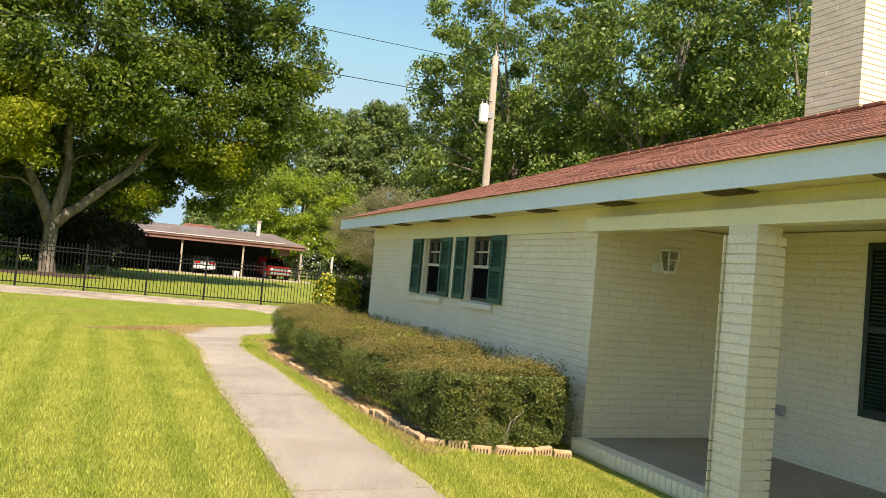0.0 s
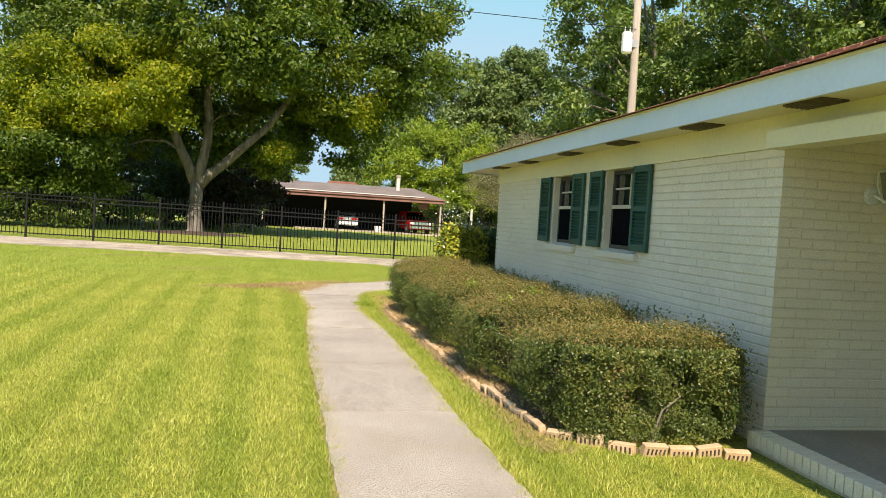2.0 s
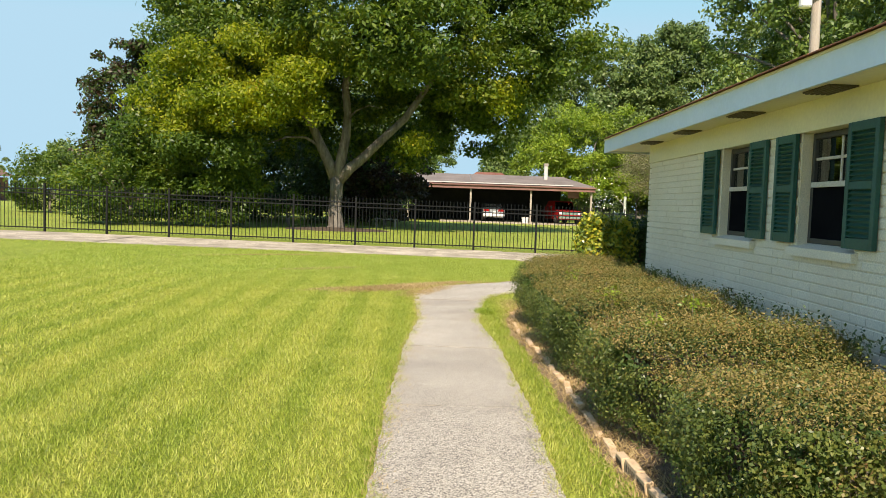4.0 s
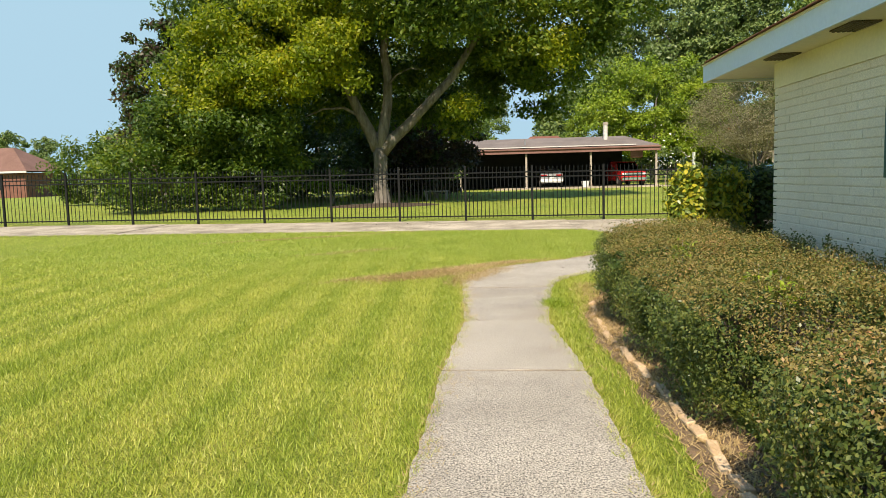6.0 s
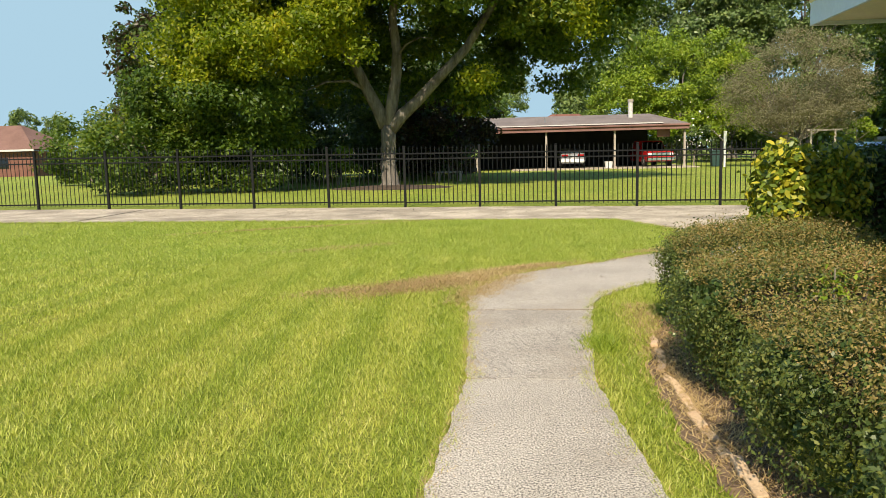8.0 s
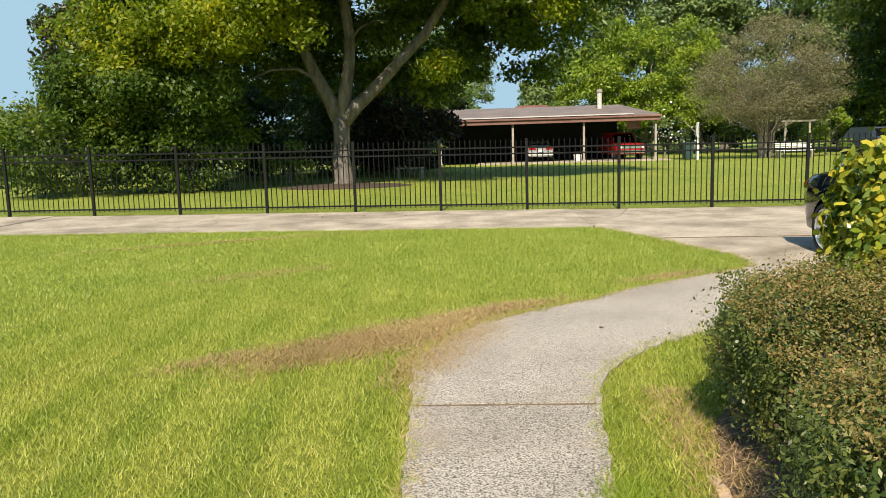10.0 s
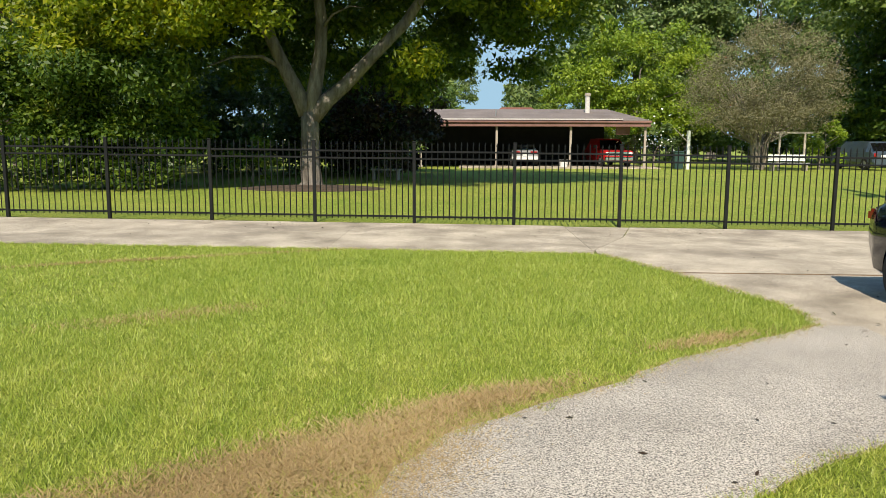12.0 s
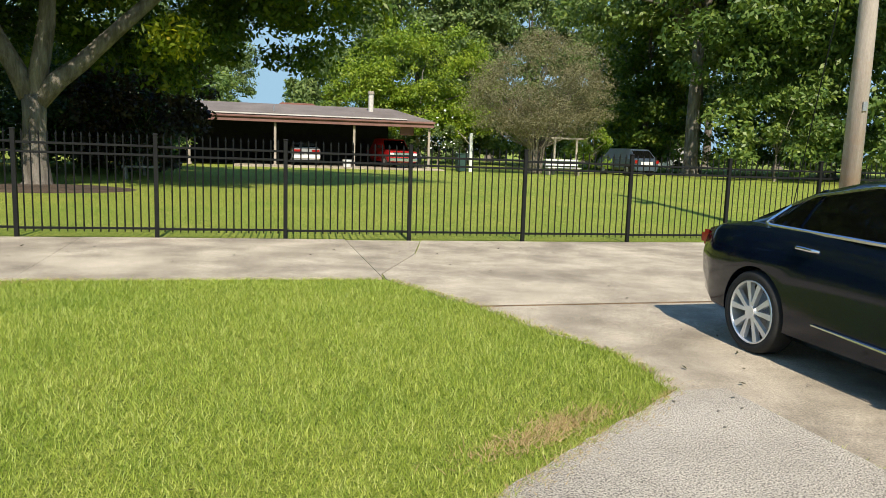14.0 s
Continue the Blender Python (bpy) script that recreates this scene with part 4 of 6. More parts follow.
tree("mimosa_tree", "rounded bright green tree behind the carport", (15.6, 80, 0.3), 13, [((0, 0, 8.0), (7.0, 5, 4.2)), ((-4.5, -1, 6.0), (3.6, 3, 2.6)), ((4.6, -1, 6.5), (3.4, 3, 3.0)), ((0.5, -2, 4.5), (6.0, 3, 2.4))],
     M_LEAF_LIGHT, 48000, 0.26, 0.3, 51, 1.0, 8, per_clump=170)
crape = tree("crape_myrtle", "grey-brown seeding crape myrtle with bare lower stems", (18.6, 60, 0.3), 9, [((0, 0, 5.6), (4.2, 3.6, 3.2)), ((-2.4, -0.5, 4.2), (2.6, 2.2, 1.9)), ((2.6, -0.5, 4.6), (2.4, 2.2, 2.2)), ((0, -1.0, 3.4), (3.9, 2.2, 1.3))],
             M_LEAF_GREY, 52000, 0.11, 0.0, 52, 0.75, 0)
rr = random.Random(12)
for k in range(44):
    a = rr.uniform(0, 2 * math.pi)
    q = rr.uniform(1.4, 4.2)
    h = rr.uniform(3.6, 6.6)
    part("stem", tube(bmesh.new(), [(0.35 * math.cos(a), 0.35 * math.sin(a), 0), (0.5 * math.cos(a), 0.5 * math.sin(a), 1.6), (q * 0.55 * math.cos(a), q * 0.55 * math.sin(a), h * 0.6), (q * math.cos(a), q * math.sin(a), h)], [0.07, 0.055, 0.035, 0.01], 6), M_TWIG, crape)
bush((23.0, 61.5, 0.3), 3.4, 3.0, M_LEAF_LIGHT, 2600, 0.2, 53, "bright yellow-green cone-shaped shrub", 0.4)
flower = bush((13.3, 64, 0.3), 3.6, 3.6, M_LEAF_FAR, 2400, 0.2, 54, "loose shrub with white blossoms beside the carport", 0.4)
r = np.random.default_rng(5)
part("blossoms", leaves("blossoms", np.array([0, -0.6, 2.0]) + r.normal(size=(90, 3)) * np.array([1.1, 0.6, 0.9]), 0.16, 0.12, M_WHITE, r), None, flower)

far_a = tree("oak_tree", "tall dark green oak behind the houses", (27, 104, 0.3), 27, lobed(27, 16), M_LEAF_FAR, 19000, 0.50, 0.5, 61, 1.7, 8, group="far wood", per_clump=150)
far_b = tree("oak_tree", "tall dense dark oak with thick limbs", (39, 74, 0.3), 34, lobed(34, 21, [((0, 0, 0.64), (0.45, 0.45, 0.34)), ((-0.25, -0.1, 0.45), (0.26, 0.26, 0.2)), ((0.2, 0.0, 0.35), (0.34, 0.34, 0.22))]), M_LEAF_OAK, 42000, 0.42, 0.5, 62, 1.7, 12, per_clump=190, group="oaks behind the house")
far_c = tree("sweetgum_tree", "tall yellow-green tree in sun beside dark oaks", (31.8, 70, 0.3), 19, lobed(20, 9.5, COLUMN), M_LEAF_PECAN, 14000, 0.40, 0.3, 63, 1.2, 7)


def again(src, x, y, s, a, label=""):
    c = copy_thing(src, pose(x, y, 0.25, 0, 0, a))
    c.scale = (s, s, s)
    if label:
        c["label"] = label
    return c


for x, y, s, a in ((15.8, 110, 0.90, 70), (36, 106, 1.0, 140), (46, 110, 1.05, 200), (58, 100, 1.1, 290), (72, 104, 1.1, 20), (30, 122, 1.0, 250), (-36, 112, 0.75, 60), (-20, 104, 0.85, 110), (-8, 108, 0.8, 160), (88, 96, 1.1, 90), (12.5, 140, 0.42, 10), (21.5, 108, 0.95, 190), (30, 104, 0.98, 320), (-1.2, 97, 0.56, 55), (-9.5, 98, 0.62, 120)):
    again(far_a, x, y, s, a)
for x, y, s, a in ((31.5, 63, 1.0, 310), (40, 52, 1.0, 80), (46, 66, 1.05, 170), (44, 40, 0.95, 260), (54, 54, 1.1, 30)):
    again(far_b, x, y, s, a)
low_wood = tree("oak_tree", "low distant wood edge", (-66, 130, 0.3), 9.7, lobed(9.7, 7), M_LEAF_FAR, 4500, 0.42, 0.2, 66, 0.9, 4, group="far wood")
for x, y, s, a in ((-60, 120, 0.36, 30), (-70, 118, 0.34, 80), (-80, 125, 0.4, 130), (-92, 118, 0.42, 180), (-50, 128, 0.34, 210), (-104, 110, 0.45, 230)):
    again(low_wood, x, y, s / 0.36, a, "low distant wood edge")
again(low_wood, 10.5, 122, 1.5, 20, "pale rounded tree far behind the carport")
und = bush((33, 56, 0.25), 7.0, 8.6, M_LEAF_OAK, 4500, 0.36, 48, "dark thicket under the oaks", 1.0)
for x, y, s, a in ((12, 90, 1.0, 10), (16.5, 93, 1.1, 70), (25, 88, 1.2, 150), (40, 84, 1.3, 210), (45, 92, 1.4, 300), (52, 80, 1.3, 20), (58, 72, 1.4, 110), (64, 60, 1.4, 190), (30, 82, 1.4, 260), (22, 86, 1.5, 200), (28, 92, 1.7, 30), (36, 78, 1.5, 310), (44, 72, 1.5, 60), (33, 68, 1.2, 140), (50, 66, 1.5, 10), (38, 50, 1.3, 20), (43, 46, 1.2, 90), (28, 74, 1.3, 120), (40, 60, 1.2, 30), (48, 38, 1.2, 70), (20, 92, 1.4, 0), (8, 96, 1.2, 50), (34, 90, 1.4, 100), (-30, 70, 1.2, 60), (-14, 58, 1.1, 200), (-7, 59, 1.0, 20), (-5.0, 58.5, 0.9, 130), (-20, 62, 1.2, 290), (-6.5, 56, 0.8, 310), (-26, 64, 1.0, 100), (-3.2, 80, 1.35, 40), (-8, 76, 1.3, 170)):
    again(und, x, y, s * 0.85, a)


# ---- the clipped hedge ----
def hedge_shape(n, r):
    """Points over a mounded clipped hedge between the walk and the wall, with the outward way of each."""
    y = 6.95 + 9.65 * r.uniform(0, 1, n)
    xl = np.interp(y, [6.95, 7.4, 8.5, 10, 13, 15, 16.0, 16.6], [2.26, 2.06, 1.95, 1.90, 1.80, 1.92, 2.18, 2.6])
    xr = np.interp(y, [6.95, 7.6, 14.8, 15.4, 16.6], [3.50, 3.62, 3.68, 3.7, 3.6])
    swell = 0.10 + 0.03 * np.sin(2.9 * y)
    for crease, deep, wide in ((8.45, 0.36, 0.34), (10.3, 0.40, 0.36), (11.8, 0.26, 0.30), (13.2, 0.36, 0.34), (14.9, 0.30, 0.32)):
        swell = swell - deep * np.exp(-((y - crease) / wide) ** 2)
    h = 0.72 + 0.62 * swell + 0.012 * np.sin(7 * y)
    w = xr - xl
    s = r.uniform(0, 1, n) * (2 * h + w)
    left, right = s < h, s > h + w
    x = np.where(left, xl, np.where(right, xr, xl + (s - h)))
    z = np.where(left, s, np.where(right, 2 * h + w - s, h))
    nx = np.where(left, -1.0, np.where(right, 1.0, 0.0))
    nz = np.where(left | right, 0.0, 1.0)
    # the clipped shoulders are rounded
    rad = 0.30
    for side, edge in ((-1, xl), (1, xr)):
        cx, cz = edge - side * rad, h - rad
        near = ((x - cx) * side > 0) & (z > cz)
        dx, dz = x - cx, z - cz
        d = np.maximum(np.hypot(dx, dz), 1e-6)
        x = np.where(near, cx + rad * dx / d, x)
        z = np.where(near, cz + rad * dz / d, z)
        nx, nz = np.where(near, dx / d, nx), np.where(near, dz / d, nz)
    x = x - swell * np.clip(-nx, 0, 1) + 0.20 * np.clip(-nx, 0, 1) * np.clip(1 - z / (0.8 * h), 0, 1)
    return np.stack([x, y, z], 1), np.stack([nx, 0 * y, nz], 1)


def hedge():
    r = np.random.default_rng(77)
    t = thing("hedge", "clipped boxy evergreen hedge with bronze new tips along the wall", "hedge")
    xs, ups = hedge_shape(350000, r)
    xe = np.stack([r.uniform(2.1, 3.5, 26000), np.full(26000, 6.93), r.uniform(0.03, 0.74, 26000)], 1)
    xe[:, 1] += 0.22 * np.abs((xe[:, 0] - 2.8) / 0.75) ** 3 + 0.06 * np.sin(xe[:, 2] * 6)
    far = np.stack([r.uniform(2.3, 3.6, 9000), np.full(9000, 16.62), r.uniform(0.05, 0.72, 9000)], 1)
    pts = np.concatenate([xs, xe, far])
    ups = np.concatenate([ups, np.tile([0, -1.0, 0.1], (len(xe), 1)), np.tile([0, 1.0, 0.1], (len(far), 1))])
    # loosened and hollow places
    pts = pts + ups * (0.045 * r.normal(size=len(pts)) + 0.05 * np.repeat(r.normal(size=(len(pts) + 7) // 8), 8)[:len(pts)] * 0.6 - 0.03)[:, None]
    lump = np.array([noise.noise(Vector((p[0] * 4.2 + 3.1, p[1] * 4.2, p[2] * 4.2))) + 0.6 * noise.noise(Vector((p[0] * 11.0, p[1] * 11.0 + 7.0, p[2] * 11.0))) for p in pts])
    pts = pts + ups * (0.075 * lump * (1 - 0.5 * (ups[:, 2] > 0.9)))[:, None]
    fine = np.array([noise.noise(Vector((p[0] * 5.5, p[1] * 5.5, p[2] * 5.5))) for p in pts])
    keep = (fine > -0.30 + 0.5 * (ups[:, 2] > 0.9) * -1.0) & (pts[:, 2] > 0.03 + 0.10 * r.uniform(size=len(pts)) * (ups[:, 2] < 0.5))
    pts, ups, fine = pts[keep], ups[keep], fine[keep]
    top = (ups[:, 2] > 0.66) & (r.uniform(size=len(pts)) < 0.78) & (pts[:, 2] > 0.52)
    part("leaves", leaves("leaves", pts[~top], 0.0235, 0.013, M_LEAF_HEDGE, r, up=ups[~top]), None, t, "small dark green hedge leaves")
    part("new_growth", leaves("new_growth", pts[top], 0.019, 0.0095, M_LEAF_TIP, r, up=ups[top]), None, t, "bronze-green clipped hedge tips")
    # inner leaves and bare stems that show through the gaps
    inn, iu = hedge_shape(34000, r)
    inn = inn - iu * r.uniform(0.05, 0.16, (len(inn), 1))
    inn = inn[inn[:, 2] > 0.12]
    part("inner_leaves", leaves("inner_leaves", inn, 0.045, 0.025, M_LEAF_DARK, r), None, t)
    bm = bmesh.new()
    for k in range(34):
        y = 7.2 + 9.2 * k / 34 + r.uniform(-0.1, 0.1)
        for q in range(9):
            bx, by = 2.75 + r.uniform(-0.2, 0.2), y + r.uniform(-0.15, 0.15)
            a = r.uniform(0, 2 * math.pi)
            ex = bx + math.cos(a) * r.uniform(0.15, 0.42)
            ey = by + math.sin(a) * r.uniform(0.05, 0.25)
            tube(bm, [(bx, by, -0.12), ((bx + ex) / 2, (by + ey) / 2, 0.28), (ex, ey, r.uniform(0.35, 0.66))], [0.012, 0.009, 0.004], 4)
    tagged(part("stem_tangle", bm, M_TWIG, t), kind="stuff")
    # solid dark box: the hedge's inner shade is put into its colour
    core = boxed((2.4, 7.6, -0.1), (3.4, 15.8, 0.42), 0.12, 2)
    part("inner_growth", core, M_SOIL_SHADE, t, "dark core box inside the hedge, inner shade put into its colour")
    return t


hedge()
r = np.random.default_rng(9)
sp = []
for k in range(260):
    y = r.uniform(7.1, 14.5)
    x = 3.52 + r.uniform(-0.1, 0.12)
    n = r.integers(5, 9)
    hh = r.uniform(0.05, 0.17)
    for j in range(n):
        sp.append((x + r.uniform(-0.02, 0.02), y + r.uniform(-0.02, 0.02), 0.74 + hh * j / n))
sh_t = thing("hedge_shoots", "stray upright shoots at the back of the hedge", "shoots", kind="stuff")
part("leaves", leaves("leaves", np.array(sp), 0.03, 0.016, M_LEAF_HEDGE, r), None, sh_t)
for x, y, n in ((3.0, 10.6, 60), (2.35, 13.1, 55), (2.3, 9.3, 60), (2.4, 11.4, 40), (2.9, 16.2, 60), (2.35, 10.9, 50)):
    w = thing("weed_sprout", "fresh green weed sprouting through the hedge", "weed", (x, y, 0.72))
    part("leaves", leaves("leaves", np.array([0, 0, 0.07]) + r.normal(size=(n, 3)) * np.array([0.055, 0.055, 0.035]), 0.05, 0.022, M_LEAF_LIGHT, r, up=np.tile([0, 0, 1.0], (n, 1))), None, w)
    part("stem", tube(bmesh.new(), [(0, 0, -0.2), (0, 0, 0.15)], [0.006, 0.003], 5), M_TWIG, w)

# variegated shrub and its dark neighbour beyond the hedge
def round_shrub(name, label, c, rad, mat, n, ln, wd, seed):
    r = np.random.default_rng(seed)
    t = thing(name, label, "shrub", (c[0], c[1], 0))
    d = unit(r.normal(size=(n, 3)))
    d = np.sign(d) * np.abs(d) ** 0.7
    d = d / np.max(np.abs(d), axis=1, keepdims=True) * 0.7 + d * 0.3
    wob = np.array([noise.noise(Vector(v * 2.3 + c[0])) for v in d])
    pts = d * np.array(rad) * (0.92 + 0.14 * wob + 0.10 * r.normal(size=n))[:, None] * (r.uniform(0, 1, n) ** 0.12)[:, None] + np.array([0, 0, c[2]])
    ok = pts[:, 2] > 0.03
    part("leaves", leaves("leaves", pts[ok], ln, wd, mat, r, up=d[ok], oval=True), None, t)
    for k in range(14):
        a = r.uniform(0, 6.28)
        part("stem", tube(bmesh.new(), [(0.1 * math.cos(a), 0.1 * math.sin(a), -0.05), (rad[0] * 0.6 * math.cos(a), rad[1] * 0.6 * math.sin(a), c[2] + rad[2] * r.uniform(-0.2, 0.7))], [0.02, 0.008], 5), M_TWIG, t)
    # dark ball behind the leaves, coloured to carry the shrub's inner shade
    core = bmesh.new()
    bmesh.ops.create_icosphere(core, subdivisions=2, radius=1, matrix=Matrix.Translation((0, 0, c[2])) @ Matrix.Diagonal((rad[0] * 0.62, rad[1] * 0.62, rad[2] * 0.62, 1)))
    part("inner_growth", core, M_SOIL_SHADE, t)
    return t


round_shrub("variegated_shrub", "rounded shrub with yellow-variegated leaves beyond the hedge", (3.52, 16.68, 0.76), (0.46, 0.34, 0.70), M_LEAF_VARI, 12000, 0.075, 0.040, 81)
round_shrub("evergreen_shrub", "dark green shrub in the shade of the eave", (4.10, 16.8, 0.76), (0.28, 0.34, 0.70), M_LEAF_DARK, 9000, 0.06, 0.032, 82)

# ---- vehicles ----
def loft(sections, close=True):
    """A skin over rings of points."""
    bm = bmesh.new()
    rings = [[bm.verts.new(p) for p in s] for s in sections]
    n = len(rings[0])
    for a, b in zip(rings, rings[1:]):
        for k in range(n if close else n - 1):
            bm.faces.new((a[k], a[(k + 1) % n], b[(k + 1) % n], b[k]))
    bm.faces.new(rings[0][::-1])
    bm.faces.new(rings[-1])
    bmesh.ops.recalc_face_normals(bm, faces=bm.faces[:])
    return bm


def cut_wheels(bm, wheels, radius, half_width):
    """Wheel openings cut out of a body."""
    body = new("body", mesh_of("body", bm, M_CARPAINT))
    cutter = bmesh.new()
    for y, z in wheels:
        for s in (-1, 1):
            bmesh.ops.create_cone(cutter, cap_ends=True, segments=36, radius1=radius, radius2=radius, depth=0.5, matrix=pose(s * half_width, y, z, 0, 90, 0))
    cut = new("cutter", mesh_of("cutter", cutter, M_TYRE))
    md = body.modifiers.new("cut", "BOOLEAN")
    md.object, md.operation, md.solver = cut, "DIFFERENCE", "EXACT"
    dg = bpy.context.evaluated_depsgraph_get()
    me = bpy.data.meshes.new_from_object(body.evaluated_get(dg))
    bpy.data.objects.remove(body)
    bpy.data.objects.remove(cut)
    return me


def ring(y, zs, ws):
    """A section across a car: heights from the sill up and half widths; both sides."""
    right = [(w, y, z) for z, w in zip(zs, ws)]
    return right + [(-x, yy, z) for x, yy, z in right[::-1]]


def wheel(parent, x, y, r, side, rim_mat=M_RIM, spokes=5):
    """A tyre and a rim with paired spokes, facing out to the given side."""
    bm = bmesh.new()
    prof = [(r * 0.76, -0.10), (r * 0.93, -0.115), (r, -0.08), (r, 0.08), (r * 0.93, 0.115), (r * 0.76, 0.10)]
    n = 40
    rings = [[bm.verts.new((w, q * math.cos(2 * math.pi * k / n), q * math.sin(2 * math.pi * k / n))) for q, w in prof] for k in range(n)]
    for k in range(n):
        a, b = rings[k], rings[(k + 1) % n]
        for j in range(len(prof)):
            bm.faces.new((a[j], a[(j + 1) % len(prof)], b[(j + 1) % len(prof)], b[j]))
    bmesh.ops.recalc_face_normals(bm, faces=bm.faces[:])
    w = thing("wheel", "", "")
    w.parent = parent
    w.location = (x, y, r)
    part("tyre", bm, M_TYRE, w, "black rubber tyre", smooth=True)
    rim = bmesh.new()
    q = r * 0.775
    prof2 = [(q, 0.10), (q * 0.955, 0.11), (q * 0.93, 0.085), (q * 0.90, -0.06), (q, -0.08)]
    rg = [[rim.verts.new((side * ww, qq * math.cos(2 * math.pi * k / n), qq * math.sin(2 * math.pi * k / n))) for qq, ww in prof2] for k in range(n)]
    for k in range(n):
        a, b = rg[k], rg[(k + 1) % n]
        for j in range(len(prof2)):
            rim.faces.new((a[j], a[(j + 1) % len(prof2)], b[(j + 1) % len(prof2)], b[j]))
    bmesh.ops.recalc_face_normals(rim, faces=rim.faces[:])
    part("rim", rim, rim_mat, w, "polished split-spoke alloy rim", smooth=True)
    disc = bmesh.new()
    bmesh.ops.create_cone(disc, cap_ends=True, segments=28, radius1=q * 0.62, radius2=q * 0.62, depth=0.02, matrix=pose(side * 0.0, 0, 0, 0, 90, 0))
    part("brake_disc", disc, M_STEEL, w)
    well = bmesh.new()
    bmesh.ops.create_cone(well, cap_ends=True, segments=28, radius1=q * 0.92, radius2=q * 0.92, depth=0.02, matrix=pose(-side * 0.05, 0, 0, 0, 90, 0))
    part("inner_barrel", well, M_TYRE, w)
    for k in range(spokes):
        for d in (-0.24, 0.24):
            a = 2 * math.pi * k / spokes + 0.35
            s = bmesh.new()
            i0, i1 = a + d * 0.3, a + d * 0.5
            o0, o1 = a + d * 1.15 - 0.10, a + d * 1.15 + 0.10
            pts = []
            for xx in (0.062, 0.100):
                pts += [(side * xx, 0.16 * q * math.cos(i0 - 0.35), 0.16 * q * math.sin(i0 - 0.35)), (side * xx, 0.16 * q * math.cos(i1 + 0.35), 0.16 * q * math.sin(i1 + 0.35)), (side * (xx - 0.004), 0.95 * q * math.cos(o1), 0.95 * q * math.sin(o1)), (side * (xx - 0.004), 0.95 * q * math.cos(o0), 0.95 * q * math.sin(o0))]
            v = [s.verts.new(p) for p in pts]
            for f in ((0, 1, 2, 3), (7, 6, 5, 4), (0, 4, 5, 1), (1, 5, 6, 2), (2, 6, 7, 3), (3, 7, 4, 0)):
                s.faces.new([v[i] for i in f])
            bmesh.ops.recalc_face_normals(s, faces=s.faces[:])
            part("spoke", s, rim_mat, w)
    hub = bmesh.new()
    bmesh.ops.create_cone(hub, cap_ends=True, segments=16, radius1=q * 0.2, radius2=q * 0.15, depth=0.05, matrix=pose(side * 0.088, 0, 0, 0, 90, 0))
    part("hub", hub, rim_mat, w)
    return w


def sedan(name, label, at, rz, paint, rim_mat=M_RIM):
    """A four-door saloon, its tail at y = 0 and its nose at -5.1, wheels on z = 0."""
    t = thing(name, label, "car", at, rz=rz)
    st = [  # y, sill z, bumper/mid z, shoulder z, deck z; half widths
        (0.00, 0.42, 0.60, 0.80, 0.92, 0.66, 0.72, 0.72, 0.60), (-0.10, 0.34, 0.58, 0.90, 1.00, 0.80, 0.84, 0.82, 0.66), (-0.35, 0.26, 0.58, 0.97, 1.05, 0.90, 0.915, 0.88, 0.70),
        (-0.80, 0.22, 0.58, 1.00, 1.09, 0.925, 0.935, 0.895, 0.72), (-1.40, 0.20, 0.58, 1.01, 1.10, 0.925, 0.93, 0.885, 0.72), (-2.30, 0.19, 0.55, 0.99, 1.05, 0.915, 0.925, 0.875, 0.72),
        (-3.30, 0.19, 0.55, 0.96, 1.02, 0.915, 0.925, 0.875, 0.74), (-3.9, 0.20, 0.55, 0.92, 0.99, 0.91, 0.925, 0.86, 0.70), (-4.5, 0.22, 0.55, 0.84, 0.92, 0.89, 0.905, 0.83, 0.66), (-4.9, 0.28, 0.52, 0.74, 0.82, 0.80, 0.83, 0.77, 0.6), (-5.1, 0.36, 0.48, 0.62, 0.70, 0.6, 0.66, 0.62, 0.5)]
    secs = []
    for y, z0, z1, z2, z3, w0, w1, w2, w3 in st:
        zm = (z1 + z2) / 2
        secs.append(ring(y, [z0, z0 + 0.06, z1, zm, z2, z2 + 0.6 * (z3 - z2), z3], [w0 * 0.9, w0, w1, (w1 + w2) / 2 + 0.022, w2, (w2 + w3) / 2 + 0.05, w3]))
    wheels = [(-0.93, 0.345), (-3.84, 0.345)]
    me = cut_wheels(loft(secs), wheels, 0.385, 0.92)
    me.materials.clear()
    me.materials.append(paint)
    me.polygons.foreach_set("use_smooth", [True] * len(me.polygons))
    body = part("body", me, None, t)
    md = body.modifiers.new("split", "EDGE_SPLIT")
    md.split_angle = radians(38)
    top = [(-0.45, 1.06, 0.60, 0), (-0.80, 1.20, 0.60, 0), (-1.15, 1.37, 0.585, 0), (-1.60, 1.475, 0.575, 0), (-2.15, 1.515, 0.57, 0), (-2.75, 1.495, 0.575, 0), (-3.20, 1.39, 0.60, 0), (-3.62, 1.20, 0.64, 0), (-3.95, 1.02, 0.66, 0)]
    gs = []
    for y, z, w, _ in top:
        base = 1.03
        f = max(0.0, (z - base) / 0.45)
        wb = 0.845 - 0.05 * (1 - f)
        gs.append(ring(y, [base - 0.05, base, base + (z - base) * 0.55, base + (z - base) * 0.88, z], [wb, wb, wb + (w - wb) * 0.45, wb + (w - wb) * 0.82, w * 0.86]))
    cabin = part("cabin", loft(gs), paint, t, smooth=True)
    cabin.modifiers.new("split", "EDGE_SPLIT").split_angle = radians(42)

    def side_x(y, z, out=0.0):
        zt = np.interp(-y, [-r[0] for r in top], [r[1] for r in top])
        wt = np.interp(-y, [-r[0] for r in top], [r[2] for r in top])
        f0 = max(0.0, (zt - 1.03) / 0.45)
        wb = 0.845 - 0.05 * (1 - f0)
